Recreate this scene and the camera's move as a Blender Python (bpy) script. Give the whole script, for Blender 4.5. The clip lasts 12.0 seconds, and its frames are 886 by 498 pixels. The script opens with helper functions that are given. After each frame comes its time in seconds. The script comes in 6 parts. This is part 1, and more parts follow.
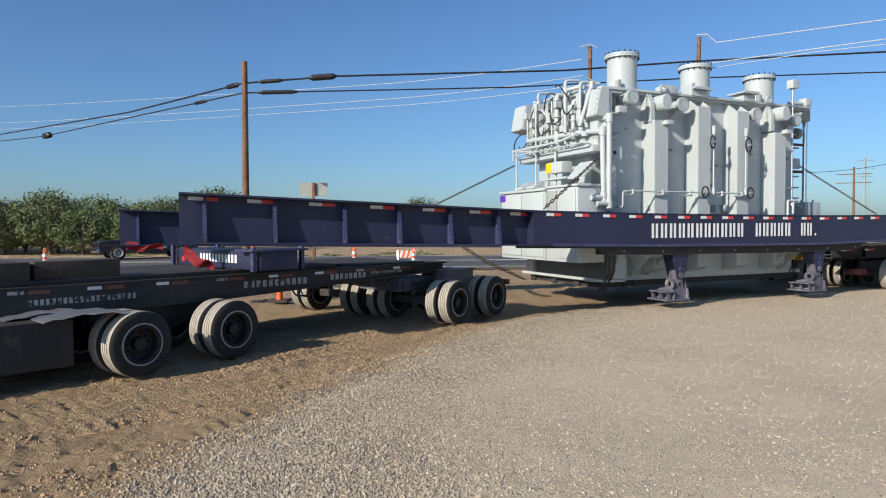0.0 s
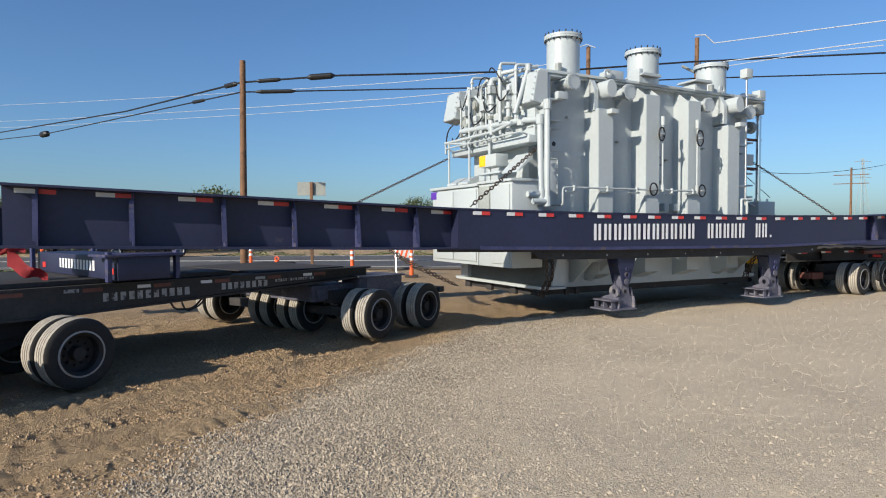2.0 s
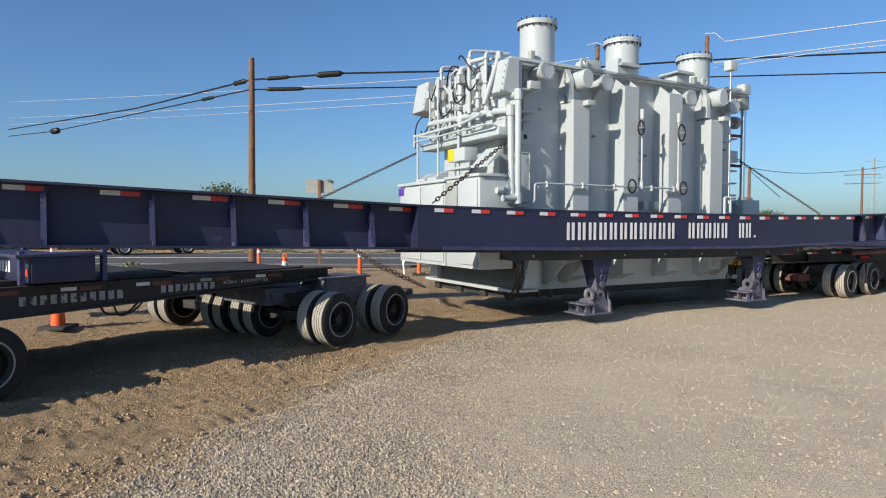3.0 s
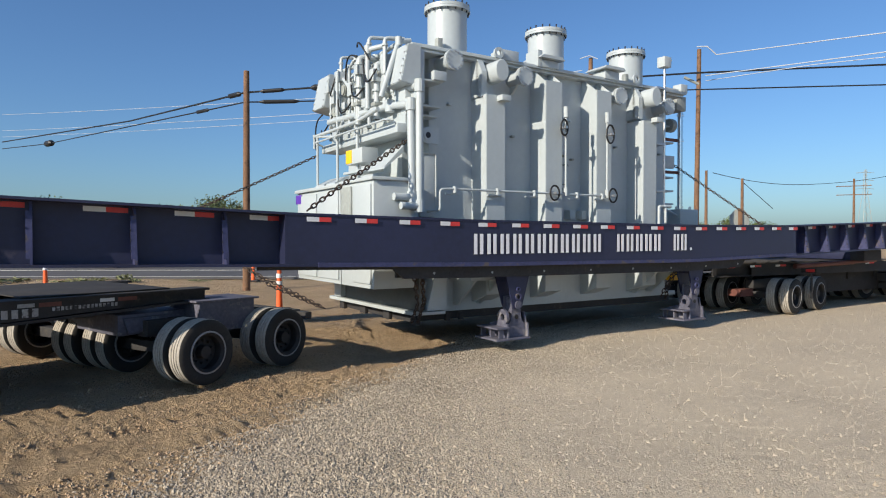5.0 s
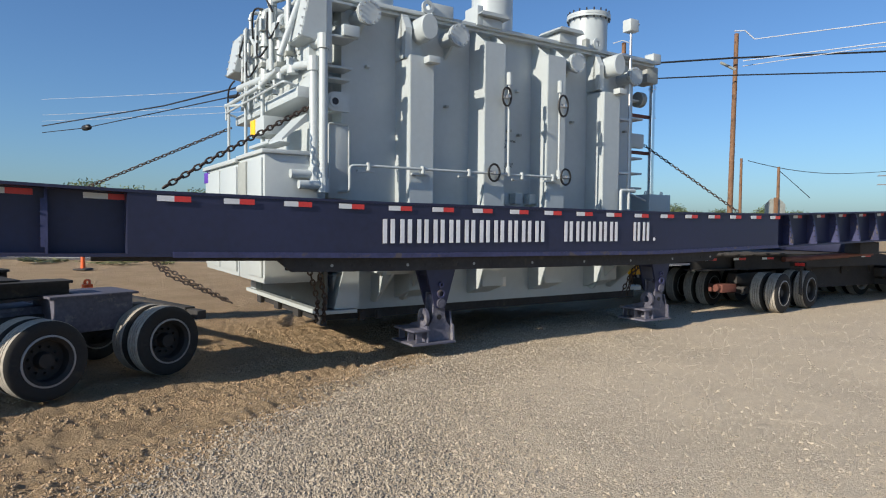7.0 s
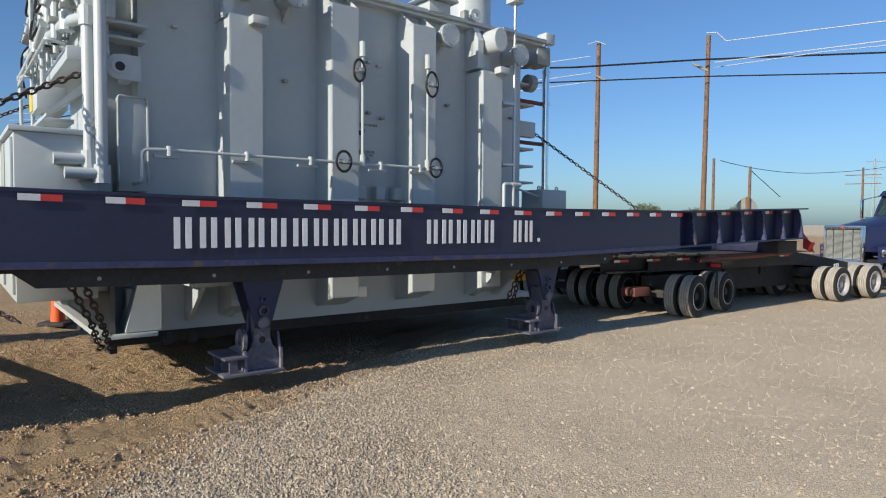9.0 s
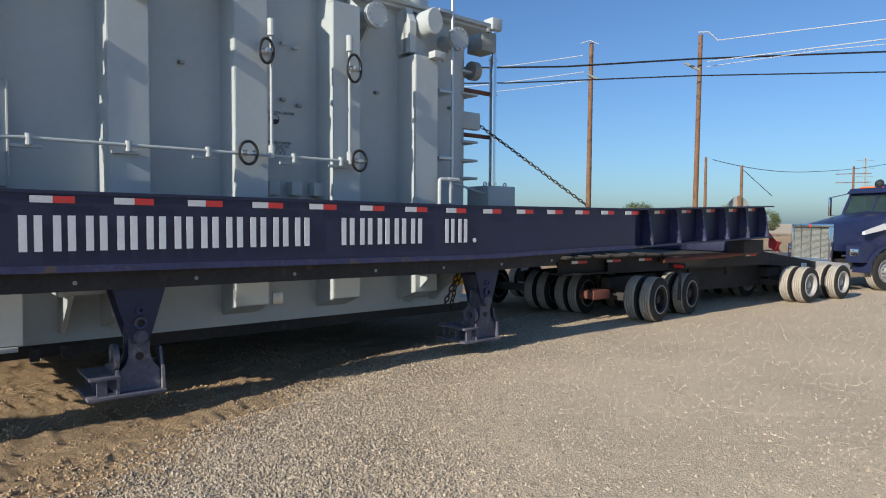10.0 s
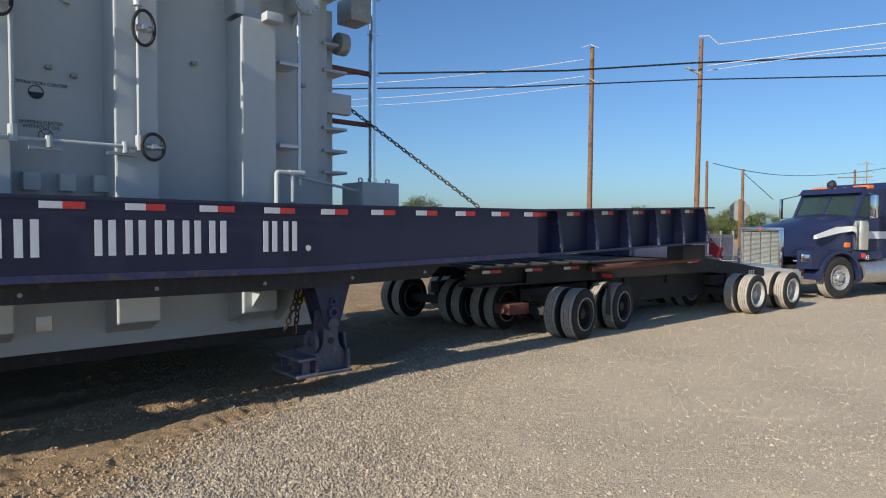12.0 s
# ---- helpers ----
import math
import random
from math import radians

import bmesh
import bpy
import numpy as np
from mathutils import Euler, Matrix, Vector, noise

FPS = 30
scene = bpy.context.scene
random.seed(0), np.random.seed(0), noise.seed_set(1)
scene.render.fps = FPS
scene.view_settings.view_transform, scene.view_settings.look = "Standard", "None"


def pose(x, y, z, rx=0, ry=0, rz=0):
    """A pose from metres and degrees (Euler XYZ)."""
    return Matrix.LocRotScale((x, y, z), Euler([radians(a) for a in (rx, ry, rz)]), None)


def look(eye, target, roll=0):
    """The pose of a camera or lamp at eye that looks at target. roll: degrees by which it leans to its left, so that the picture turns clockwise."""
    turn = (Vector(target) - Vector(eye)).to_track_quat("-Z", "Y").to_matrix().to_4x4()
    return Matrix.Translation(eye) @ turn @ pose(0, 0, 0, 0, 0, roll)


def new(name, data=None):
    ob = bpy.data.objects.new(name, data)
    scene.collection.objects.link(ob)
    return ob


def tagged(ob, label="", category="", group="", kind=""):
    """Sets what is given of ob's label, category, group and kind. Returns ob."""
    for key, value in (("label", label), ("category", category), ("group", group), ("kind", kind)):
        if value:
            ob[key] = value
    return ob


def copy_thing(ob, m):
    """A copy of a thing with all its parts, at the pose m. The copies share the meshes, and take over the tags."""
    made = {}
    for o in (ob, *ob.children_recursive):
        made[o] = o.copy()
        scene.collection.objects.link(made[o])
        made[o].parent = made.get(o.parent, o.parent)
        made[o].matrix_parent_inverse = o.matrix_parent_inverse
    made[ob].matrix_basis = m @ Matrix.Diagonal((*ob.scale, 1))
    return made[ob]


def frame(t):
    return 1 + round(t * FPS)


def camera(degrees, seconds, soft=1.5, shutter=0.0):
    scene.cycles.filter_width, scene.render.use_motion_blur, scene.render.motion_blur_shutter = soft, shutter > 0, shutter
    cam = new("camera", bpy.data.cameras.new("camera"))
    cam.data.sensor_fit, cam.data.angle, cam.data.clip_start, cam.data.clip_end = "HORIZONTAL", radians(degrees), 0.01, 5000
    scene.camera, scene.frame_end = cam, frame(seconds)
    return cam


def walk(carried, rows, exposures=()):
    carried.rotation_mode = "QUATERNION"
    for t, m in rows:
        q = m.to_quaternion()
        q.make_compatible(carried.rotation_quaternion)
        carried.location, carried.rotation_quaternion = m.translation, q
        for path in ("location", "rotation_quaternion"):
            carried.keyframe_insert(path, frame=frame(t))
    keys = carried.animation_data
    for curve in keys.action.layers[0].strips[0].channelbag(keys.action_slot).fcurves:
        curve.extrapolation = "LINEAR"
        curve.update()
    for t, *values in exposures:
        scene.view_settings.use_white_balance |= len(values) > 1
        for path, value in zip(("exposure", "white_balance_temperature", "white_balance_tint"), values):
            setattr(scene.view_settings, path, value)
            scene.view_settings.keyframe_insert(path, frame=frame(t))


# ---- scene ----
LENS = 69.40
# seconds, yaw, pitch, lean of the hand-held camera at its one standpoint
SHAKE = [
    (0.0, 0.00, -2.00, 0.36),
    (0.5, 0.97, -1.93, 0.18),
    (1.0, 0.58, -1.86, 0.05),
    (1.5, -0.06, -2.07, 0.22),
    (2.0, -0.18, -2.02, 0.23),
    (2.5, 0.43, -2.13, 0.14),
    (3.0, 0.50, -2.19, -0.06),
    (5.0, 0.03, -1.13, 0.06),
    (5.5, 0.14, -1.05, -0.20),
    (6.0, 0.97, -1.16, -0.26),
    (6.5, 2.48, -1.76, -0.43),
    (7.0, 2.55, -2.37, -0.57),
    (9.0, 0.52, -2.36, -0.36),
    (9.5, 0.11, -2.52, -0.30),
    (10.0, -0.08, -2.44, -0.28),
    (10.5, -0.17, -2.17, -0.23),
    (11.0, -0.31, -2.15, -0.29),
    (11.5, -0.26, -2.13, -0.21),
    (12.0, 0.02, -2.09, -0.24),
]
# seconds, x, y, yaw of the load between the two dollies
LOAD = [
    (0.0, 8.436, 14.448, 23.93),
    (0.5, 8.033, 14.154, 24.79),
    (1.0, 7.662, 13.836, 25.68),
    (1.5, 7.289, 13.535, 26.60),
    (2.0, 6.880, 13.277, 27.42),
    (2.5, 6.475, 13.019, 28.25),
    (3.0, 6.078, 12.697, 29.12),
    (5.0, 4.458, 11.446, 32.23),
    (5.5, 4.044, 11.097, 32.78),
    (6.0, 3.683, 10.810, 33.43),
    (6.5, 3.291, 10.470, 34.06),
    (7.0, 2.886, 10.135, 34.69),
    (9.0, 1.256, 8.710, 38.34),
    (9.5, 0.839, 8.320, 38.81),
    (10.0, 0.438, 7.931, 39.28),
    (10.5, 0.030, 7.561, 39.70),
    (11.0, -0.430, 7.141, 40.09),
    (11.5, -0.857, 6.720, 40.51),
    (12.0, -1.281, 6.282, 40.91),
]
EYE = 1.7
cam = camera(LENS, 12.0, soft=1.1)
walk(cam, [(t, pose(0, 0, EYE, 90 + p, r, y)) for t, y, p, r in SHAKE])


def lerp(table, t):
    """Linear value of a small table of (t, value...)."""
    if t <= table[0][0]:
        return table[0][1:]
    for a, b in zip(table, table[1:]):
        if t <= b[0]:
            k = (t - a[0]) / (b[0] - a[0])
            return tuple(u + (v - u) * k for u, v in zip(a[1:], b[1:]))
    return table[-1][1:]


def place(p, yaw, q):
    c, s = math.cos(radians(yaw)), math.sin(radians(yaw))
    return (p[0] + c * q[0] - s * q[1], p[1] + s * q[0] + c * q[1])


STEPS = [round(0.5 * i, 1) for i in range(25)]
# the lead dolly turns first: x, y of its inner axle's near hub, and its yaw
LEAD = [(0.0, 0.30, 11.30, 46.0), (1.0, -0.30, 10.52, 47.0), (2.0, -0.91, 9.77, 48.5), (3.0, -1.51, 9.0, 50.0), (5.0, -2.72, 7.40, 51.5),
        (6.0, -3.32, 6.60, 52.0), (7.0, -3.95, 5.80, 52.3), (9.0, -5.36, 3.82, 53.0), (10.5, -6.45, 2.32, 53.5), (12.0, -7.55, 0.80, 54.0)]
# the rear dolly, in the load's space: x, y of its inner axle's near hub; and its yaw
REAR = [(0.0, 3.95, 0.35, 20.0), (5.0, 4.0, 0.32, 26.3), (7.0, 4.12, 0.28, 29.0), (9.0, 4.38, 0.22, 31.8), (10.5, 4.50, 0.19, 33.9), (12.0, 4.70, 0.20, 36.0)]


def load_rows():
    return [(t, pose(x, y, 0, 0, 0, a)) for t, x, y, a in LOAD]


def lead_at(t):
    x, y, a = lerp(LEAD, t)
    return x, y, a


def rear_at(t):
    lx, ly, la = lerp(LOAD, t)
    u, v, a = lerp(REAR, t)
    x, y = place((lx, ly), la, (u, v))
    return x, y, a


def truck_at(t):
    x, y, a = rear_at(t)
    b = a - 16.0
    hx, hy = place((x, y), a, (7.36, 2.10))
    x, y = place((hx, hy), b, (0.85, -1.23))
    return x, y, b


# ---- light ----
SUN_FROM, SUN_UP = 224.6, 26.0     # degrees from +x, and above the horizon
world = bpy.data.worlds.new("sky")
scene.world = world
world.use_nodes = True
wn, wl = world.node_tree.nodes, world.node_tree.links
sky = wn.new("ShaderNodeTexSky")
sky.sky_type = "NISHITA"
sky.sun_disc = False
sky.sun_elevation = radians(SUN_UP)
sky.sun_rotation = radians(90.0 - SUN_FROM)
sky.air_density, sky.dust_density, sky.ozone_density, sky.altitude = 1.0, 1.0, 3.0, 0
wn["Background"].inputs["Strength"].default_value = 0.076
deep = wn.new("ShaderNodeMix")
deep.data_type, deep.blend_type = "RGBA", "MULTIPLY"
deep.inputs["Factor"].default_value = 1.0
deep.inputs["B"].default_value = (0.70, 0.94, 1.20, 1)      # clear, dry air
wl.new(sky.outputs["Color"], deep.inputs["A"])
wl.new(deep.outputs["Result"], wn["Background"].inputs["Color"])
sun = new("sun", bpy.data.lights.new("sun", "SUN"))
sun.data.energy, sun.data.angle, sun.data.color = 4.0, radians(0.53), (1.0, 0.90, 0.75)
d = Vector((math.cos(radians(SUN_FROM)) * math.cos(radians(SUN_UP)), math.sin(radians(SUN_FROM)) * math.cos(radians(SUN_UP)), math.sin(radians(SUN_UP))))
sun.matrix_basis = look(d * 60, (0, 0, 0))
scene.view_settings.exposure = 0.52


# ---- materials ----
def mat(name, col, rough=0.6, metal=0.0, var=0.15, scale=3.0, fine=40.0, bump=0.1, spots=None, spot_at=0.62, spot_scale=2.0, vary=0.0, coat=0.0, island=0.0, space="Object"):
    """A surface with broad blotches, fine grain and relief; spots: a second colour that breaks through in patches."""
    m = bpy.data.materials.new(name)
    m.use_nodes = True
    n, l = m.node_tree.nodes, m.node_tree.links
    b = n["Principled BSDF"]
    tc = n.new("ShaderNodeTexCoord")
    big, small = n.new("ShaderNodeTexNoise"), n.new("ShaderNodeTexNoise")
    big.inputs["Scale"].default_value, big.inputs["Detail"].default_value = scale, 5
    small.inputs["Scale"].default_value, small.inputs["Detail"].default_value = fine, 4
    for t in (big, small):
        l.new(tc.outputs[space], t.inputs["Vector"])
    mix = n.new("ShaderNodeMath")
    mix.operation = "MULTIPLY_ADD"
    mix.inputs[1].default_value = 0.45
    l.new(small.outputs["Fac"], mix.inputs[0])
    half = n.new("ShaderNodeMath")
    half.operation = "MULTIPLY"
    half.inputs[1].default_value = 0.55
    l.new(big.outputs["Fac"], half.inputs[0])
    l.new(half.outputs[0], mix.inputs[2])
    ramp = n.new("ShaderNodeValToRGB")
    lo, hi = [max(0, c * (1 - var)) for c in col], [min(1, c * (1 + var)) for c in col]
    ramp.color_ramp.elements[0].position, ramp.color_ramp.elements[1].position = 0.32, 0.68
    ramp.color_ramp.elements[0].color, ramp.color_ramp.elements[1].color = (*lo, 1), (*hi, 1)
    l.new(mix.outputs[0], ramp.inputs["Fac"])
    out = ramp.outputs["Color"]
    if spots:
        sp = n.new("ShaderNodeTexNoise")
        sp.inputs["Scale"].default_value, sp.inputs["Detail"].default_value, sp.inputs["Roughness"].default_value = spot_scale, 8, 0.65
        l.new(tc.outputs[space], sp.inputs["Vector"])
        sr = n.new("ShaderNodeValToRGB")
        sr.color_ramp.elements[0].position, sr.color_ramp.elements[1].position = spot_at, spot_at + 0.07
        l.new(sp.outputs["Fac"], sr.inputs["Fac"])
        mx = n.new("ShaderNodeMix")
        mx.data_type = "RGBA"
        l.new(sr.outputs["Color"], mx.inputs["Factor"])
        l.new(out, mx.inputs["A"])
        mx.inputs["B"].default_value = (*spots, 1)
        out = mx.outputs["Result"]
    if vary or island:
        oi, hs = n.new("ShaderNodeNewGeometry" if island else "ShaderNodeObjectInfo"), n.new("ShaderNodeHueSaturation")
        mr = n.new("ShaderNodeMapRange")
        mr.inputs["To Min"].default_value, mr.inputs["To Max"].default_value = 1 - (vary or island), 1 + (vary or island)
        l.new(oi.outputs["Random Per Island" if island else "Random"], mr.inputs["Value"])
        l.new(mr.outputs["Result"], hs.inputs["Value"])
        l.new(out, hs.inputs["Color"])
        out = hs.outputs["Color"]
    l.new(out, b.inputs["Base Color"])
    rr = n.new("ShaderNodeMapRange")
    rr.inputs["To Min"].default_value, rr.inputs["To Max"].default_value = max(0.02, rough - 0.12), min(1, rough + 0.12)
    l.new(mix.outputs[0], rr.inputs["Value"])
    l.new(rr.outputs["Result"], b.inputs["Roughness"])
    b.inputs["Metallic"].default_value = metal
    b.inputs["Coat Weight"].default_value = coat
    if bump:
        bp = n.new("ShaderNodeBump")
        bp.inputs["Strength"].default_value, bp.inputs["Distance"].default_value = bump, 0.02
        l.new(mix.outputs[0], bp.inputs["Height"])
        l.new(bp.outputs["Normal"], b.inputs["Normal"])
    return m


NAVY = mat("navy_paint", (0.018, 0.022, 0.058), 0.5, var=0.22, scale=0.9, fine=14, bump=0.05, spots=(0.05, 0.045, 0.07), spot_at=0.66, spot_scale=3)
NAVY_WORN = mat("worn_navy_paint", (0.040, 0.045, 0.115), 0.55, var=0.35, scale=3, fine=24, bump=0.1, spots=(0.09, 0.075, 0.075), spot_at=0.56, spot_scale=6)
BLACKFRAME = mat("black_frame_paint", (0.034, 0.032, 0.032), 0.8, var=0.4, scale=2, fine=25, bump=0.12, spots=(0.068, 0.058, 0.047), spot_at=0.62, spot_scale=5)
DECK = mat("worn_steel_deck", (0.035, 0.03, 0.026), 0.8, var=0.35, scale=2, fine=30, bump=0.15, spots=(0.07, 0.055, 0.043), spot_at=0.58, spot_scale=4)
GREY = mat("pale_grey_enamel", (0.425, 0.47, 0.485), 0.4, var=0.05, scale=0.8, fine=12, bump=0.03, spots=(0.40, 0.42, 0.40), spot_at=0.66, spot_scale=2.5)
GREYDARK = mat("grey_underside_plate", (0.30, 0.32, 0.30), 0.6, var=0.2, scale=2, fine=20, bump=0.06)
WHITEGREY = mat("white_cabinet_enamel", (0.45, 0.49, 0.495), 0.4, var=0.04, scale=1, fine=15, bump=0.02)
STEEL = mat("galvanised_steel", (0.55, 0.56, 0.57), 0.38, metal=0.85, var=0.12, scale=6, fine=60, bump=0.05)
CHROME = mat("polished_chrome", (0.82, 0.82, 0.83), 0.14, metal=1.0, var=0.04, scale=3, fine=30, bump=0.0)
CHAIN = mat("rusty_chain_steel", (0.075, 0.055, 0.045), 0.6, metal=0.5, var=0.4, scale=8, fine=60, bump=0.15)
RUBBER = mat("dusty_tyre_rubber", (0.022, 0.021, 0.020), 0.85, var=0.35, scale=3, fine=30, bump=0.15, spots=(0.045, 0.040, 0.034), spot_at=0.57, spot_scale=2.5)
TREAD = mat("worn_tyre_tread", (0.36, 0.33, 0.285), 0.9, var=0.3, scale=5, fine=40, bump=0.2)
RIM = mat("dusty_steel_rim", (0.022, 0.021, 0.021), 0.7, metal=0.1, var=0.3, scale=5, fine=40, bump=0.08)
RIMWHITE = mat("white_painted_rim", (0.42, 0.41, 0.40), 0.5, var=0.15, scale=5, fine=40, bump=0.05)
RIMEDGE = mat("bright_rim_flange", (0.30, 0.30, 0.30), 0.5, metal=0.3, var=0.2, scale=5, fine=30, bump=0.0)
WHITE = mat("white_stencil_paint", (0.74, 0.75, 0.78), 0.55, var=0.08, scale=4, fine=40, bump=0.03, spots=(0.45, 0.45, 0.5), spot_at=0.68, spot_scale=9)
FADED = mat("faded_stencil_paint", (0.34, 0.34, 0.34), 0.7, var=0.3, scale=5, fine=40, bump=0.03, spots=(0.04, 0.04, 0.045), spot_at=0.52, spot_scale=9)
TAPEW = mat("white_reflective_tape", (0.70, 0.71, 0.72), 0.35, var=0.08, scale=5, fine=50, bump=0.02)
TAPER = mat("red_reflective_tape", (0.62, 0.045, 0.04), 0.35, var=0.12, scale=5, fine=50, bump=0.02)
FLAG = mat("red_mesh_flag_cloth", (0.40, 0.035, 0.045), 0.8, var=0.25, scale=5, fine=80, bump=0.2)
ORANGE = mat("orange_plastic", (0.85, 0.13, 0.03), 0.5, var=0.1, scale=4, fine=30, bump=0.03)
YELLOW = mat("yellow_label", (0.85, 0.50, 0.01), 0.5, var=0.05, bump=0.0)
PURPLE = mat("purple_label", (0.10, 0.03, 0.35), 0.5, var=0.1, bump=0.0)
WOOD = mat("weathered_pole_wood", (0.18, 0.098, 0.054), 0.85, var=0.4, scale=2, fine=18, bump=0.35, spots=(0.09, 0.05, 0.03), spot_at=0.56, spot_scale=3)
TIMBER = mat("oily_timber", (0.055, 0.042, 0.033), 0.85, var=0.35, scale=2, fine=18, bump=0.3)
BLACK = mat("black_rubber_hose", (0.012, 0.012, 0.013), 0.5, var=0.2, bump=0.0)
INK = mat("black_ink", (0.02, 0.022, 0.03), 0.6, var=0.1, bump=0.0)
WIREWHITE = mat("bare_aluminium_wire", (0.50, 0.53, 0.58), 0.5, metal=0.2, var=0.05, bump=0.0)
TRUCKBLUE = mat("dark_blue_truck_paint", (0.015, 0.022, 0.068), 0.45, var=0.12, scale=1.5, fine=20, bump=0.02, coat=0.15, spots=(0.07, 0.068, 0.085), spot_at=0.60, spot_scale=2)
PICKUP = mat("dark_pickup_paint", (0.012, 0.014, 0.03), 0.25, var=0.1, scale=1, bump=0.0, coat=0.6)
PICKWHITE = mat("white_pickup_panel", (0.68, 0.69, 0.7), 0.35, var=0.05, scale=1, bump=0.0)
AMBER = mat("amber_lamp_lens", (0.75, 0.17, 0.03), 0.25, var=0.08, bump=0.0)
SILVER = mat("dull_silver_bumper", (0.34, 0.34, 0.345), 0.5, metal=0.35, var=0.12, scale=3, fine=30, bump=0.02)
SCUFFED = mat("scuffed_grey_blue_steel", (0.10, 0.10, 0.135), 0.6, var=0.35, scale=3, fine=24, bump=0.12, spots=(0.20, 0.19, 0.20), spot_at=0.56, spot_scale=5)
ASPHALT = mat("worn_asphalt", (0.085, 0.08, 0.078), 0.85, var=0.25, scale=0.5, fine=25, bump=0.3, spots=(0.12, 0.112, 0.10), spot_at=0.58, spot_scale=0.4)
LINE = mat("road_line_paint", (0.6, 0.58, 0.52), 0.7, var=0.15, scale=2, fine=25, bump=0.05)
LEAF = mat("orchard_leaf", (0.104, 0.134, 0.050), 0.65, var=0.35, scale=1.2, fine=9, bump=0.0, vary=0.25)
LEAFDRY = mat("dusty_shrub_leaf", (0.20, 0.21, 0.095), 0.7, var=0.35, scale=2, fine=9, bump=0.0, vary=0.2)
BARK = mat("grey_bark", (0.12, 0.09, 0.065), 0.9, var=0.3, scale=4, fine=25, bump=0.4)
RUST = mat("red_brown_primer", (0.16, 0.06, 0.045), 0.7, var=0.3, scale=3, fine=30, bump=0.1)
# grey darkened to carry the shade below the control cabinet
SHADED_PANEL = mat("shaded_recess_grey", (0.11, 0.118, 0.115), 0.6, var=0.2, scale=2, fine=20, bump=0.04)
STONE = mat("crushed_gravel", (0.345, 0.29, 0.22), 0.9, var=0.25, scale=9, fine=60, bump=0.1, island=0.42)
CLOD = mat("dry_earth_clod", (0.40, 0.285, 0.175), 0.95, var=0.25, scale=6, fine=50, bump=0.3, island=0.16)


def glass(name, col, rough=0.03):
    m = bpy.data.materials.new(name)
    m.use_nodes = True
    b = m.node_tree.nodes["Principled BSDF"]
    b.inputs["Base Color"].default_value = (*col, 1)
    b.inputs["Roughness"].default_value = rough
    b.inputs["Transmission Weight"].default_value = 0.85
    b.inputs["IOR"].default_value = 1.45
    return m


GLASS = glass("tinted_cab_glass", (0.16, 0.26, 0.25))


# ---- mesh tools ----
def box(bm, x0, x1, y0, y1, z0, z1, bevel=0.0, m=None):
    """A box between two corners, its edges rounded by bevel."""
    t = bmesh.new()
    bmesh.ops.create_cube(t, size=1)
    bmesh.ops.transform(t, matrix=Matrix.LocRotScale(((x0 + x1) / 2, (y0 + y1) / 2, (z0 + z1) / 2), None, (abs(x1 - x0), abs(y1 - y0), abs(z1 - z0))), verts=t.verts)
    if bevel:
        bmesh.ops.bevel(t, geom=list(t.edges), offset=bevel, segments=2, profile=0.6, affect="EDGES")
    join(bm, t, m)


def join(bm, t, m=None):
    if m is not None:
        bmesh.ops.transform(t, matrix=m, verts=t.verts)
    me = bpy.data.meshes.new("tmp")
    t.to_mesh(me)
    t.free()
    bm.from_mesh(me)
    bpy.data.meshes.remove(me)


def cyl(bm, a, b, r, r2=None, seg=20, m=None):
    """A closed cylinder or cone from a to b."""
    a, b = Vector(a), Vector(b)
    t = bmesh.new()
    bmesh.ops.create_cone(t, cap_ends=True, segments=seg, radius1=r, radius2=r if r2 is None else r2, depth=(b - a).length)
    rot = (b - a).to_track_quat("Z", "Y").to_matrix().to_4x4()
    bmesh.ops.transform(t, matrix=Matrix.Translation((a + b) / 2) @ rot, verts=t.verts)
    join(bm, t, m)


def prism(bm, pts, axis, v0, v1, m=None):
    """A polygon drawn in the plane across axis and drawn out from v0 to v1."""
    k = "xyz".index(axis)

    def at(p, v):
        q = list(p)
        q.insert(k, v)
        return q
    t = bmesh.new()
    lo, hi = [t.verts.new(at(p, v0)) for p in pts], [t.verts.new(at(p, v1)) for p in pts]
    n = len(pts)
    t.faces.new(lo)
    t.faces.new(hi[::-1])
    for i in range(n):
        t.faces.new((lo[i], lo[(i + 1) % n], hi[(i + 1) % n], hi[i]))
    bmesh.ops.recalc_face_normals(t, faces=t.faces)
    join(bm, t, m)


def tube(bm, pts, r, seg=8, closed=False):
    """A round bar along a polyline."""
    pts = [Vector(p) for p in pts]
    n = len(pts)
    rings, u = [], None
    for i, p in enumerate(pts):
        if closed:
            d = (pts[(i + 1) % n] - pts[i - 1]).normalized()
        else:
            d = (pts[min(i + 1, n - 1)] - pts[max(i - 1, 0)]).normalized()
        if u is None:
            u = d.cross(Vector((0.13, 0.21, 0.97)))
            if u.length < 0.2:
                u = d.cross(Vector((1, 0.1, 0)))
        u = (u - d * u.dot(d)).normalized()
        v = d.cross(u)
        rings.append([bm.verts.new(p + (u * math.cos(2 * math.pi * k / seg) + v * math.sin(2 * math.pi * k / seg)) * r) for k in range(seg)])
    for i in range(n if closed else n - 1):
        a, b = rings[i], rings[(i + 1) % n]
        for k in range(seg):
            bm.faces.new((a[k], a[(k + 1) % seg], b[(k + 1) % seg], b[k]))
    if not closed:
        bm.faces.new(rings[0][::-1])
        bm.faces.new(rings[-1])


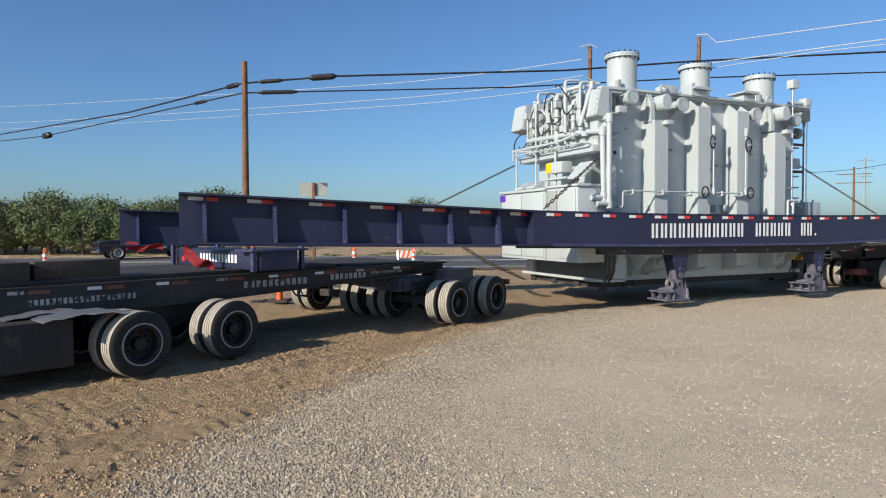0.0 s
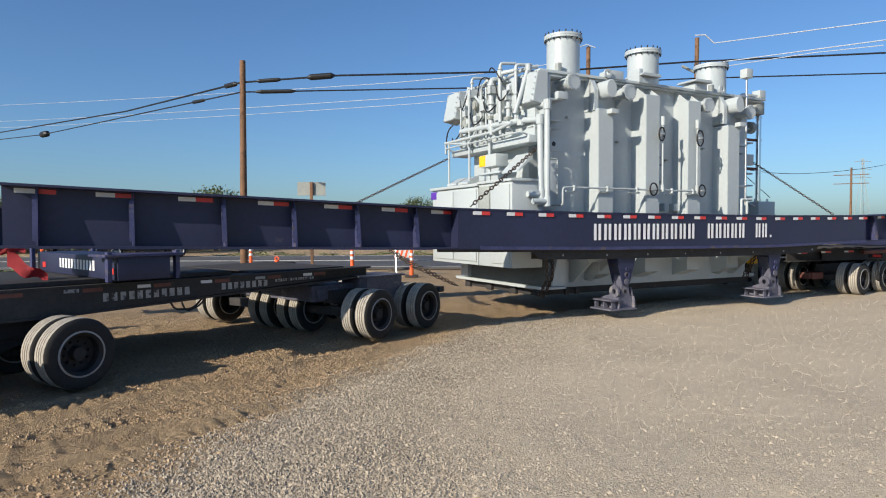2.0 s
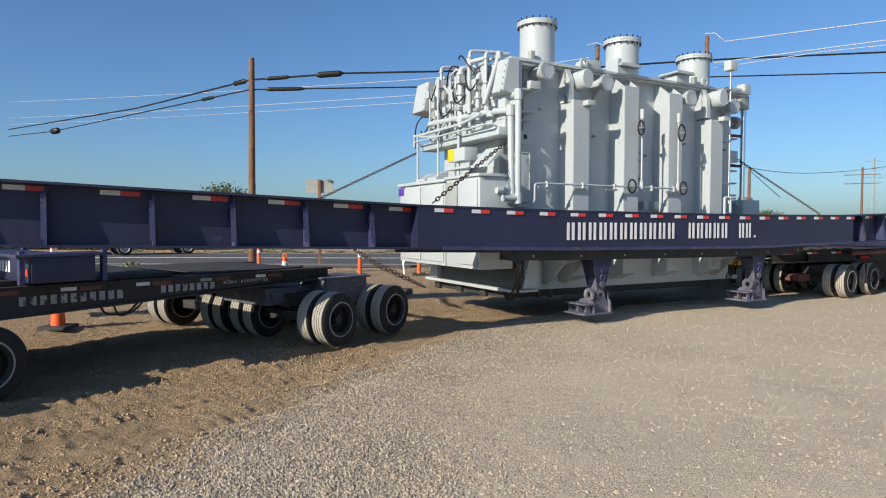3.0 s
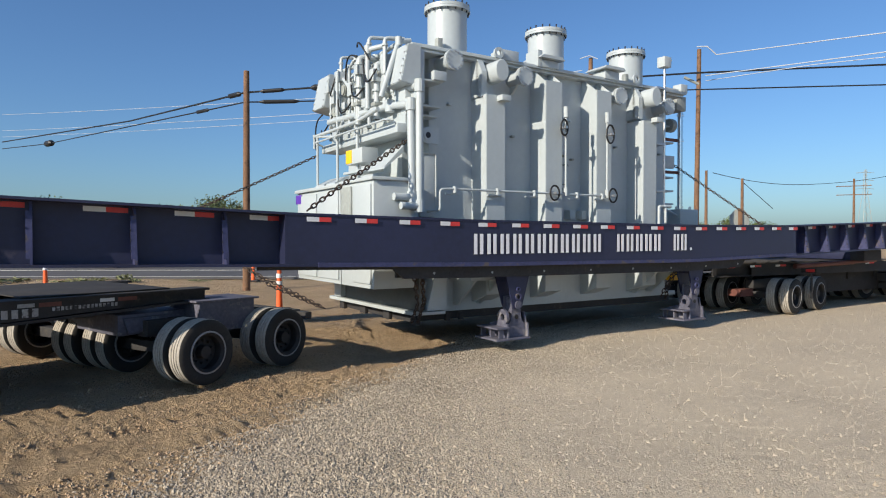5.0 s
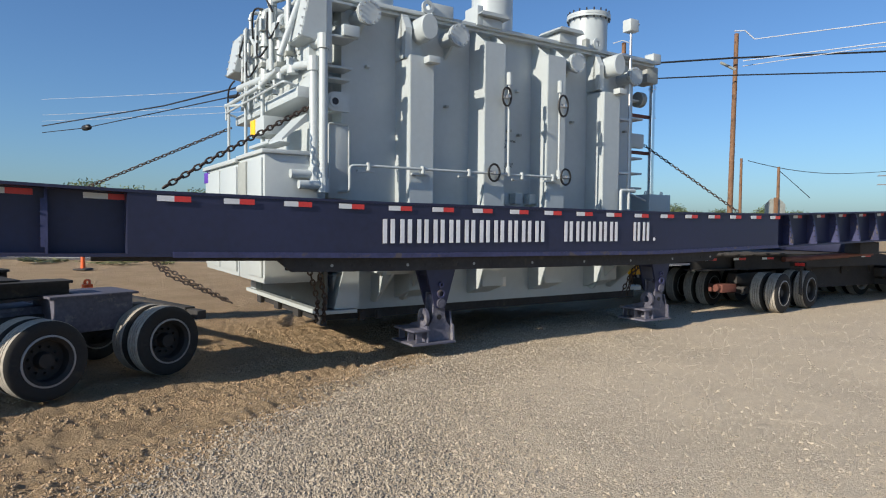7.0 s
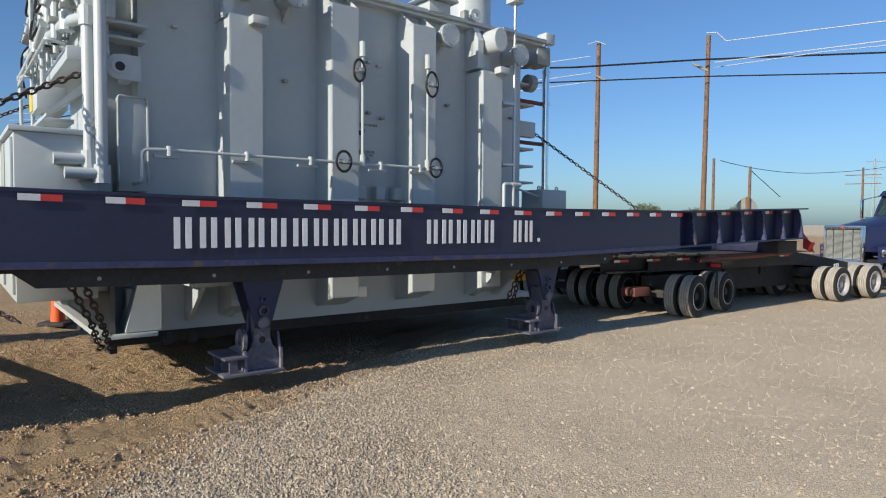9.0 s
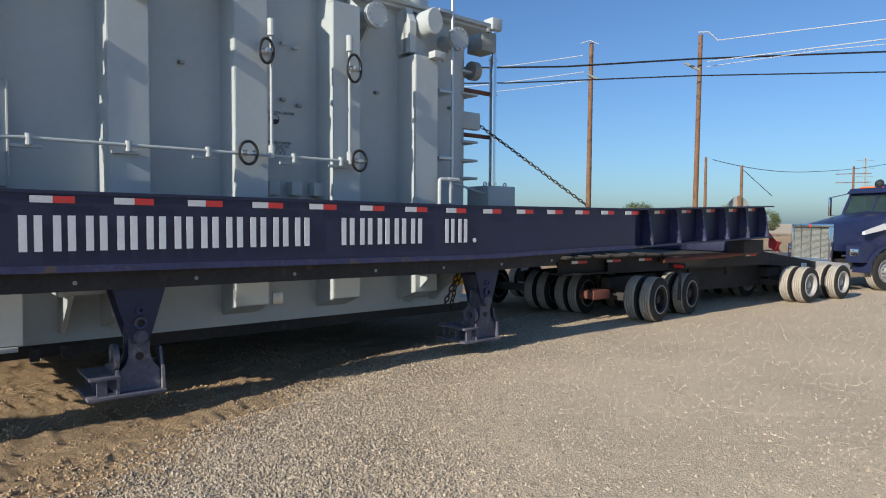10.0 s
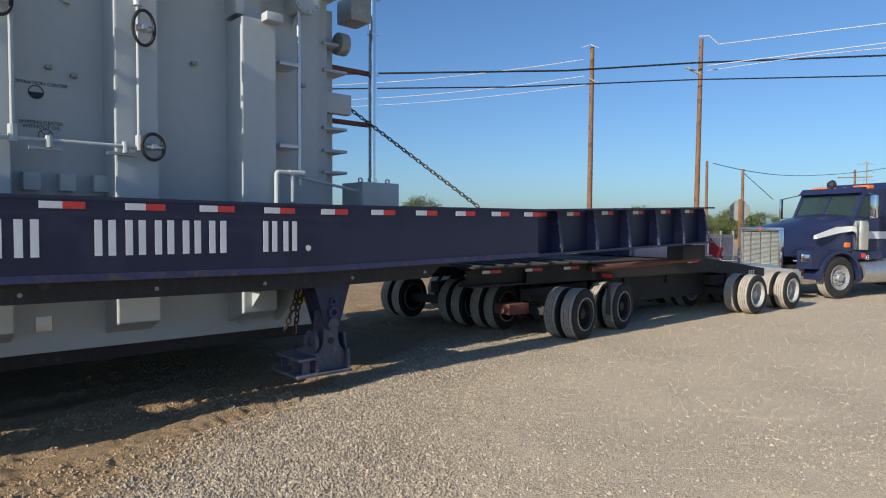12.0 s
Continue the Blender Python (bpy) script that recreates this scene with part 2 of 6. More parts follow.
def bent(pts, r=0.08, steps=4):
    """A polyline with its corners rounded."""
    pts = [Vector(p) for p in pts]
    out = [pts[0]]
    for a, b, c in zip(pts, pts[1:], pts[2:]):
        k = min(r, (a - b).length / 2.2, (c - b).length / 2.2)
        s, e = b + (a - b).normalized() * k, b + (c - b).normalized() * k
        for i in range(steps + 1):
            t = i / steps
            out.append((1 - t) ** 2 * s + 2 * t * (1 - t) * b + t * t * e)
    return out + [pts[-1]]


def spin(bm, prof, seg=32, m=None, closed=True):
    """A profile of (radius, height) turned about the y axis."""
    t = bmesh.new()
    rings = []
    for k in range(seg):
        a = 2 * math.pi * k / seg
        rings.append([t.verts.new((r * math.cos(a), y, r * math.sin(a))) for r, y in prof])
    n = len(prof)
    for k in range(seg):
        A, B = rings[k], rings[(k + 1) % seg]
        for i in range(n if closed else n - 1):
            t.faces.new((A[i], A[(i + 1) % n], B[(i + 1) % n], B[i]))
    bmesh.ops.recalc_face_normals(t, faces=t.faces)
    join(bm, t, m)


def finish(bm, name, material, smooth=True):
    me = bpy.data.meshes.new(name)
    bmesh.ops.recalc_face_normals(bm, faces=bm.faces)
    bm.to_mesh(me)
    bm.free()
    me.materials.append(material)
    if smooth:
        me.polygons.foreach_set("use_smooth", [True] * len(me.polygons))
        me.set_sharp_from_angle(angle=radians(28))
    return me


def part(name, bm, material, parent=None, label="", smooth=True):
    """Links a bmesh as one mesh object under a thing or a part."""
    ob = new(name, finish(bm, name, material, smooth))
    ob.parent = parent
    if label:
        ob["label"] = label
    return ob


def share(name, me, parent, m):
    """Another piece on a mesh that is already there."""
    ob = new(name, me)
    ob.parent = parent
    ob.matrix_basis = m
    return ob


def words(text, size, material, m, parent, name="lettering"):
    """Flat lettering in the built-in font, made into a mesh."""
    cu = bpy.data.curves.new("t", "FONT")
    cu.body, cu.size, cu.extrude, cu.align_x, cu.align_y = text, size, 0.001, "CENTER", "CENTER"
    tmp = bpy.data.objects.new("t", cu)
    scene.collection.objects.link(tmp)
    me = bpy.data.meshes.new_from_object(tmp.evaluated_get(bpy.context.evaluated_depsgraph_get()))
    bpy.data.objects.remove(tmp)
    bpy.data.curves.remove(cu)
    me.materials.clear()
    me.materials.append(material)
    ob = new(name, me)
    ob.parent, ob.matrix_basis = parent, m
    return ob


# ---- ground ----
EDGE = [(-2.6, -20.0), (-2.3, 2.0), (-1.95, 4.2), (-1.7, 5.5), (-1.2, 6.8), (-0.2, 9.2), (0.9, 11.4), (3.0, 13.2), (9.0, 16.5), (60.0, 40.0)]


def edge_x(y):
    for (xa, ya), (xb, yb) in zip(EDGE, EDGE[1:]):
        if y <= yb:
            return xa + (xb - xa) * (y - ya) / (yb - ya)
    return EDGE[-1][0]


def relief(x, y):
    """Height of the ground: churned earth with wheel ruts on one side, raked gravel on the other."""
    s = min(1, max(0, (edge_x(y) - x + 0.5 + 0.25 * noise.noise((x * 1.3, y * 1.3, 3.1))) / 0.9))
    far = max(0.0, 1 - math.hypot(x, y - 7) / 30)
    z = 0.025 * noise.noise((x * 0.35, y * 0.35, 0.5)) + 0.010 * noise.noise((x * 2.1, y * 2.1, 9.0))
    if far > 0:
        g = 0.006 * noise.noise((x * 9, y * 9, 1.0))
        across = x * 0.80 - y * 0.60       # ruts run with the wheels
        along = x * 0.60 + y * 0.80
        ridged = 1 - abs(noise.noise((across * 2.6, along * 0.35, 4.0))) * 2
        e = 0.06 * ridged * abs(noise.noise((across * 0.9, along * 0.5, 7.7))) * 2 + 0.035 * abs(noise.noise((x * 5, y * 5, 2.0))) + 0.022 * noise.noise((x * 13, y * 13, 5.0))
        for c in (-4.72, -5.15, -5.55, -6.1, -6.45, -7.1, -7.7, -8.4):
            u = across - c - 0.16 * noise.noise((along * 0.3, c, 2.2))
            e += 0.065 * math.exp(-(u / 0.06) ** 2) * max(0, 0.35 + noise.noise((along * 1.1, c * 3, 0.4))) - 0.03 * math.exp(-((u + 0.17) / 0.1) ** 2)
        lug = 0.03 * max(0, noise.noise((across * 3, along * 8, 6.0)))
        for c in (-4.95, -5.85, -6.8):
            u = across - c - 0.12 * noise.noise((along * 0.25, c, 5.1))
            if abs(u) < 0.14:        # a tread pressed into the loose earth
                e += 0.020 * (1 - (u / 0.14) ** 2) * math.sin(along * 44 + 9 * abs(u)) - 0.025 * (1 - (u / 0.14) ** 2)
        d = x - edge_x(y)
        berm = 0.03 * math.exp(-((d + 0.1) / 0.35) ** 2) * (0.7 + 0.8 * noise.noise((x * 0.8, y * 0.8, 2.7)))
        z += far * (s * (e + lug - 0.088) + (1 - s) * g + berm)
    return z


def steps(lo, hi, fine_lo, fine_hi, fine, grow=1.22):
    out = list(np.arange(fine_lo, fine_hi + fine / 2, fine))
    s, v = fine, out[-1]
    while v < hi:
        s *= grow
        v += s
        out.append(min(v, hi))
    s, v, pre = fine, out[0], []
    while v > lo:
        s *= grow
        v -= s
        pre.append(max(v, lo))
    return pre[::-1] + out


def ground_material():
    m = bpy.data.materials.new("earth_and_gravel")
    m.use_nodes = True
    n, l = m.node_tree.nodes, m.node_tree.links
    b = n["Principled BSDF"]
    b.inputs["Roughness"].default_value = 0.95
    b.inputs["Specular IOR Level"].default_value = 0.2
    tc, at = n.new("ShaderNodeTexCoord"), n.new("ShaderNodeAttribute")
    at.attribute_name = "earth"

    def tex(scale, detail=6, rough=0.6):
        t = n.new("ShaderNodeTexNoise")
        t.inputs["Scale"].default_value, t.inputs["Detail"].default_value, t.inputs["Roughness"].default_value = scale, detail, rough
        l.new(tc.outputs["Object"], t.inputs["Vector"])
        return t.outputs["Fac"]

    def ramp(fac, *stops):
        r = n.new("ShaderNodeValToRGB")
        els = r.color_ramp.elements
        while len(els) < len(stops):
            els.new(0.5)
        for e, (p, c) in zip(els, stops):
            e.position, e.color = p, (*c, 1)
        l.new(fac, r.inputs["Fac"])
        return r.outputs["Color"]

    def blend(f, a, c, mode="MIX"):
        x = n.new("ShaderNodeMix")
        x.data_type, x.blend_type = "RGBA", mode
        for s, v in (("Factor", f), ("A", a), ("B", c)):
            if hasattr(v, "node"):
                l.new(v, x.inputs[s])
            else:
                x.inputs[s].default_value = v
        return x.outputs["Result"]
    vor = n.new("ShaderNodeTexVoronoi")
    vor.inputs["Scale"].default_value = 66
    l.new(tc.outputs["Object"], vor.inputs["Vector"])
    peb = ramp(vor.outputs["Color"], (0.1, (0.27, 0.23, 0.175)), (0.5, (0.51, 0.435, 0.33)), (0.9, (0.74, 0.64, 0.50)))
    # shade between the pebbles, multiplied into their colour
    gap_shade = ramp(vor.outputs["Distance"], (0.30, (1, 1, 1)), (0.72, (0.36, 0.335, 0.30)))
    gravel = blend(1.0, peb, gap_shade, "MULTIPLY")
    packed = ramp(tex(30, 9, 0.75), (0.30, (0.48, 0.395, 0.29)), (0.5, (0.68, 0.565, 0.42)), (0.70, (0.80, 0.68, 0.52)))
    packed = blend(0.35, packed, gravel)
    near = n.new("ShaderNodeAttribute")
    near.attribute_name = "loose"
    gravel = blend(near.outputs["Fac"], packed, gravel)
    dust = ramp(tex(0.6, 8), (0.42, (0, 0, 0)), (0.62, (1, 1, 1)))
    gravel = blend(0.25, gravel, ramp(tex(22, 5), (0.3, (0.37, 0.31, 0.225)), (0.7, (0.55, 0.46, 0.335))))
    gravel = blend(dust, gravel, blend(0.45, gravel, (0.60, 0.50, 0.36, 1)))
    earth = blend(0.5, ramp(tex(1.1, 8), (0.3, (0.49, 0.34, 0.20)), (0.7, (0.73, 0.54, 0.335))), ramp(tex(34, 8, 0.8), (0.32, (0.25, 0.165, 0.10)), (0.50, (0.52, 0.375, 0.23)), (0.68, (0.68, 0.51, 0.33))))
    col = blend(at.outputs["Fac"], gravel, earth)
    l.new(col, b.inputs["Base Color"])
    hg, bp = n.new("ShaderNodeMath"), n.new("ShaderNodeBump")
    hg.operation = "MULTIPLY_ADD"
    # pebbles stand out in the gravel, crumbs in the earth
    l.new(tex(22, 9, 0.8), hg.inputs[0])
    rough_by = n.new("ShaderNodeMath")
    rough_by.operation = "MULTIPLY_ADD"
    rough_by.inputs[1].default_value, rough_by.inputs[2].default_value = 13.0, 0.5
    l.new(at.outputs["Fac"], rough_by.inputs[0])
    l.new(rough_by.outputs[0], hg.inputs[1])
    peb_h = n.new("ShaderNodeMath")
    peb_h.operation = "MULTIPLY"
    inv = n.new("ShaderNodeMath")
    inv.operation = "SUBTRACT"
    inv.inputs[0].default_value = 1.0
    l.new(at.outputs["Fac"], inv.inputs[1])
    l.new(inv.outputs[0], peb_h.inputs[0])
    high = n.new("ShaderNodeMapRange")
    high.inputs["To Min"].default_value = 0.3
    l.new(near.outputs["Fac"], high.inputs["Value"])
    tall = n.new("ShaderNodeMath")
    tall.operation = "MULTIPLY"
    l.new(high.outputs["Result"], tall.inputs[0])
    l.new(vor.outputs["Distance"], tall.inputs[1])
    l.new(tall.outputs[0], peb_h.inputs[1])
    l.new(peb_h.outputs[0], hg.inputs[2])
    bp.inputs["Strength"].default_value, bp.inputs["Distance"].default_value = 0.9, 0.02
    bp.invert = True
    l.new(hg.outputs[0], bp.inputs["Height"])
    l.new(bp.outputs["Normal"], b.inputs["Normal"])
    return m


def ground():
    xs, ys = steps(-2500, 2500, -6.4, 3.2, 0.034), steps(-2500, 3000, 2.8, 12.0, 0.034)
    nx, ny = len(xs), len(ys)
    co = np.array([(x, y, relief(x, y) if abs(x) < 45 and -25 < y < 45 else 0.0) for y in ys for x in xs])
    i = np.arange((nx - 1) * (ny - 1))
    r, c = i // (nx - 1), i % (nx - 1)
    a = r * nx + c
    faces = np.stack([a, a + 1, a + nx + 1, a + nx], 1)
    me = bpy.data.meshes.new("ground")
    me.from_pydata(co.tolist(), [], faces.tolist())
    kind = me.attributes.new("earth", "FLOAT", "POINT")
    kind.data.foreach_set("value", [min(1, max(0, (edge_x(y) - x + 0.35 + 0.5 * noise.noise((x * 1.5, y * 1.5, 3.1)) + 0.25 * noise.noise((x * 7, y * 7, 1.0))) / 0.7)) for x, y, _ in co])
    loose = me.attributes.new("loose", "FLOAT", "POINT")
    loose.data.foreach_set("value", [min(1.0, max(0.0, 0.08 + 1.1 * math.exp(-(max(0.0, x - edge_x(y)) / 1.5) ** 2) + 0.35 * noise.noise((x * 0.9, y * 0.9, 6.3)))) for x, y, _ in co])
    me.polygons.foreach_set("use_smooth", [True] * len(me.polygons))
    me.materials.append(ground_material())
    tagged(new("ground", me), "dry earth with wheel ruts beside a crushed gravel yard", "ground", kind="structure")


def scatter(name, count, material, label, category, spot, size, tall):
    """Loose stones as one mesh: squashed, turned lumps of eight faces."""
    rng = np.random.default_rng(5)
    base = np.array([(1, 0, 0), (-1, 0, 0), (0, 1, 0), (0, -1, 0), (0, 0, 1), (0, 0, -1)], float)
    tri = np.array([(0, 2, 4), (2, 1, 4), (1, 3, 4), (3, 0, 4), (2, 0, 5), (1, 2, 5), (3, 1, 5), (0, 3, 5)])
    V, F = [], []
    k = 0
    while k < count:
        x, y = spot(rng)
        if x is None:
            continue
        s = size(rng, y)
        p = base * rng.uniform(0.6, 1.25, (6, 1)) * (s, s * rng.uniform(0.6, 1.1), s * tall * rng.uniform(0.6, 1.2))
        a = rng.uniform(0, 6.28)
        p = p @ np.array([(math.cos(a), -math.sin(a), 0), (math.sin(a), math.cos(a), 0), (0, 0, 1)]) + rng.uniform(-0.2, 0.2, (6, 3)) * s
        V.append(p + (x, y, relief(x, y) + 0.25 * s * tall))
        F.append(tri + 6 * k)
        k += 1
    me = bpy.data.meshes.new(name)
    me.from_pydata(np.concatenate(V).tolist(), [], np.concatenate(F).tolist())
    me.materials.append(material)
    tagged(new(name, me), label, category, kind="stuff")


def gravel_spot(rng):
    y = 2.8 + 14.0 * rng.random() ** 3.2
    x = rng.uniform(-0.75, 0.75) * y
    d = x - edge_x(y)
    # thickest along the border of the yard, thinning out on the packed ground
    if d < rng.normal(0.15, 0.35) or rng.random() > 0.035 + math.exp(-(max(0.0, d) / 1.5) ** 2):
        return None, None
    return x, y


def clod_spot(rng):
    y = 2.8 + 9.5 * rng.random() ** 1.2
    x = rng.uniform(-0.85, 0.4) * y
    if x > edge_x(y) + rng.normal(0.0, 0.3) or noise.noise(((x * 0.8 - y * 0.6) * 2.6, (x * 0.6 + y * 0.8) * 0.5, 8.0)) < -0.12:
        return None, None
    return x, y


def road():
    bm = bmesh.new()
    prism(bm, [(-400, 25.5), (400, 25.5), (400, 36.5), (-400, 36.5)], "z", 0.0, 0.07)
    r = tagged(part("road", bm, ASPHALT), "worn grey asphalt road", "road", kind="structure")
    for y in (26.1, 30.9, 31.15, 36.0):
        bm = bmesh.new()
        prism(bm, [(-300, y), (300, y), (300, y + 0.11), (-300, y + 0.11)], "z", 0.07, 0.075)
        part("road_line", bm, LINE, r)


# ---- the load ----
TOP = [(-13.30, 2.215), (-7.45, 1.985), (-4.67, 1.935), (0, 1.905), (3.37, 1.925), (8.24, 2.06)]
LOW = [(-13.30, 1.475), (-7.45, 1.345), (-4.67, 1.285), (0, 1.24), (3.37, 1.30), (8.24, 1.405)]


def ztop(x):
    return lerp(TOP, x)[0]


def zlow(x):
    return lerp(LOW, x)[0]


def strip(bm, x0, x1, y0, y1, lo, hi, n=12):
    """A plate along the girder between two height functions."""
    xs = [x0 + (x1 - x0) * i / n for i in range(n + 1)]
    t = bmesh.new()
    ring = [[t.verts.new((x, y, z)) for y, z in ((y0, lo(x)), (y1, lo(x)), (y1, hi(x)), (y0, hi(x)))] for x in xs]
    for a, b in zip(ring, ring[1:]):
        for k in range(4):
            t.faces.new((a[k], a[(k + 1) % 4], b[(k + 1) % 4], b[k]))
    t.faces.new(ring[0][::-1])
    t.faces.new(ring[-1])
    bmesh.ops.recalc_face_normals(t, faces=t.faces)
    join(bm, t)


STIFF_FRONT = [-12.95, -11.95, -10.87, -9.95, -9.03, -8.10]
STIFF_REAR = [3.92, 4.76, 5.61, 6.45, 7.27, 8.1]


def jack_leg(x, parent):
    """A hinged support leg, carried clear of the ground, with its folded foot."""
    bm = bmesh.new()
    for y0, y1 in ((0.145, 0.175), (0.40, 0.43)):
        prism(bm, [(x - 0.215, 1.24), (x + 0.215, 1.24), (x + 0.21, 1.08), (x + 0.085, 0.66), (x + 0.06, 0.62), (x - 0.06, 0.62), (x - 0.085, 0.66), (x - 0.21, 1.08)], "y", y0, y1)
    box(bm, x - 0.16, x + 0.16, 0.175, 0.40, 1.02, 1.24)
    leg = part("jack_leg", bm, NAVY, parent, "dark blue hinged jack leg with pin holes")
    # the lower leg between the plates
    bm = bmesh.new()
    lower = [(0.075, 0.80), (0.09, 0.50), (0.11, 0.44), (0.165, 0.375), (0.17, 0.20)]
    outline = [(x + u, z) for u, z in lower] + [(x - u, z) for u, z in lower[::-1]]
    prism(bm, outline, "y", 0.18, 0.215)
    prism(bm, outline, "y", 0.36, 0.395)
    box(bm, x - 0.05, x + 0.05, 0.215, 0.36, 0.42, 0.78)
    part("lower_leg", bm, SCUFFED, leg, "scuffed lower leg plate")
    bm = bmesh.new()
    box(bm, x - 0.41, x - 0.17, 0.10, 0.62, 0.335, 0.36, 0.005)
    box(bm, x - 0.43, x + 0.20, 0.08, 0.64, 0.17, 0.198, 0.006)
    for y in (0.14, 0.35, 0.58):
        box(bm, x - 0.35, x - 0.27, y, y + 0.025, 0.198, 0.335)
    part("foot_plate", bm, SCUFFED, leg, "scuffed steel foot plate")
    # upright cheeks with a pierced eye, across the leg
    for u, eye in ((x - 0.20, True), (x + 0.176, False)):
        bm = bmesh.new()
        prism(bm, [(0.12, 0.198), (0.62, 0.198), (0.58, 0.38), (0.36, 0.44), (0.14, 0.40)], "x", u, u + 0.024)
        if eye:
            spin(bm, [(0.12, -0.02), (0.12, 0.02), (0.05, 0.02), (0.05, -0.02)], 20, pose(u + 0.012, 0.25, 0.50, 0, 0, 90))
        else:
            prism(bm, [(0.18, 0.40), (0.34, 0.42), (0.32, 0.56), (0.22, 0.56)], "x", u, u + 0.024)
        part("hinge_cheek", bm, SCUFFED, leg)
    for z, r, m in ((0.915, 0.035, NAVY_WORN), (0.80, 0.055, NAVY_WORN), (0.68, 0.06, SCUFFED)):
        bm = bmesh.new()
        spin(bm, [(r, -0.03), (r, 0.0), (r * 0.6, 0.0), (r * 0.6, -0.03)], 18, pose(x, 0.148, z))
        if z < 0.8:
            cyl(bm, (x, 0.11, z), (x, 0.14, z), 0.036, seg=16)
        part("pin_boss", bm, m, leg)
        # black disc, the darkness inside the bore given as colour
        bm = bmesh.new()
        cyl(bm, (x, 0.140, z), (x, 0.144, z), r * 0.6, seg=14)
        part("pin_hole_disc", bm, BLACK, leg)
    # another black disc painting a hole's shade on the lower leg
    bm = bmesh.new()
    cyl(bm, (x, 0.174, 0.50), (x, 0.179, 0.50), 0.035, seg=14)
    part("pin_hole_disc", bm, BLACK, leg)


def letter_bars(parent, x0, x1, z0, z1, groups, material, y=-0.006, name="letter_bar"):
    """Plain bars in the place of a painted company name, two upright strokes to each sign."""
    count = sum(groups) + 0.9 * (len(groups) - 1)
    w = (x1 - x0) / count
    x = x0
    for g in groups:
        for _ in range(g):
            bm = bmesh.new()
            for u in (0.06, 0.50):
                prism(bm, [(x + w * u, z0), (x + w * (u + 0.24), z0), (x + w * (u + 0.24), z1), (x + w * u, z1)], "y", y, y + 0.004)
            part(name, bm, material, parent, smooth=False)
            x += w
        x += 0.9 * w


def tape(parent, x, zf, L=0.31, y=-0.006, h=0.055, drop=0.045):
    for k, (m, nm) in enumerate(((TAPEW, "white_reflector"), (TAPER, "red_reflector"))):
        bm = bmesh.new()
        a, b = x + k * L / 2 * 1.0, x + (k + 1) * L / 2
        strip(bm, a, b, y, y + 0.004, lambda u: zf(u) - drop - h, lambda u: zf(u) - drop, 1)
        part(nm, bm, m, parent, smooth=False)


def girder(near):
    g = tagged(new("load_girder"), "long navy steel load girder with ribbed ends and reflectors" if near else "far navy steel load girder behind the transformer",
               "girder", group="load girders")
    F0, F1, M0, M1, R1 = -13.30, -7.45, -7.45, 3.37, 8.24
    bm = bmesh.new()
    strip(bm, F0, R1, 0.0, 0.50, lambda x: ztop(x) - 0.028, ztop, 40)
    part("top_flange", bm, NAVY, g)
    bm = bmesh.new()
    strip(bm, F0, R1, 0.0, 0.50, zlow, lambda x: zlow(x) + 0.028, 40)
    part("bottom_flange", bm, NAVY, g)
    for a, b in ((F0, F1), (M1, R1)):
        bm = bmesh.new()
        strip(bm, a, b, 0.235, 0.265, lambda x: zlow(x) + 0.028, lambda x: ztop(x) - 0.028, 16)
        part("web", bm, NAVY, g)
    bm = bmesh.new()
    strip(bm, M0, M1, 0.012, 0.04, lambda x: zlow(x) + 0.028, lambda x: ztop(x) - 0.028, 24)
    strip(bm, M0, M1, 0.46, 0.488, lambda x: zlow(x) + 0.028, lambda x: ztop(x) - 0.028, 24)
    for x in (M0, M1 - 0.03):
        box(bm, x, x + 0.03, 0.04, 0.46, zlow(x) + 0.03, ztop(x) - 0.03)
    part("side_plate", bm, NAVY, g, "smooth boxed centre section")
    bm = bmesh.new()
    strip(bm, M0 + 0.4, M1, -0.012, 0.011, lambda x: zlow(x) - 0.006, lambda x: zlow(x) + 0.05, 20)
    part("weld_rail", bm, NAVY_WORN, g)
    for x in STIFF_FRONT + STIFF_REAR:
        bm = bmesh.new()
        zl, zt = zlow(x) + 0.028, ztop(x) - 0.028
        prism(bm, [(0.03, zl), (0.235, zl), (0.235, zt), (0.14, zt), (0.10, zt - 0.12), (0.03, zl + 0.08)], "x", x - 0.012, x + 0.012)
        prism(bm, [(0.03, zl + 0.06), (0.055, zl + 0.06), (0.125, zt - 0.1), (0.10, zt - 0.1)], "x", x - 0.045, x + 0.012)
        st = part("stiffener", bm, NAVY_WORN, g)
        if near:
            # the dark of each bolt hole is a black disc on the plate
            for k in range(4):
                bm = bmesh.new()
                z = zl + 0.14 + 0.11 * k
                cyl(bm, (x - 0.05, 0.055 + 0.012 * k, z), (x - 0.045, 0.055 + 0.012 * k, z), 0.014, seg=8)
                part("bolt_hole_disc", bm, BLACK, st)
    if not near:
        return g
    for x in [-13.18, -12.35, -11.42, -10.42, -9.50, -8.62, -7.80]:
        tape(g, x, ztop, 0.42, y=0.228)
    for k in range(18):
        tape(g, -7.19 + 0.625 * min(k, 4) + 0.598 * max(0, k - 4), ztop)
    for x in (3.5, 4.25, 5.1, 5.95, 6.8, 7.6):
        tape(g, x, ztop, 0.3, y=0.228)
    for a, b, n in ((-4.78, -2.24, 11), (-1.94, -0.81, 5), (-0.53, -0.12, 2)):
        letter_bars(g, a, b, 1.45, 1.735, (n,), WHITE)
    bm = bmesh.new()
    cyl(bm, (-0.05, -0.006, 1.475), (-0.05, -0.002, 1.475), 0.028, seg=12)
    part("letter_dot", bm, WHITE, g)
    # the rail of pin holes under the centre section
    bm = bmesh.new()
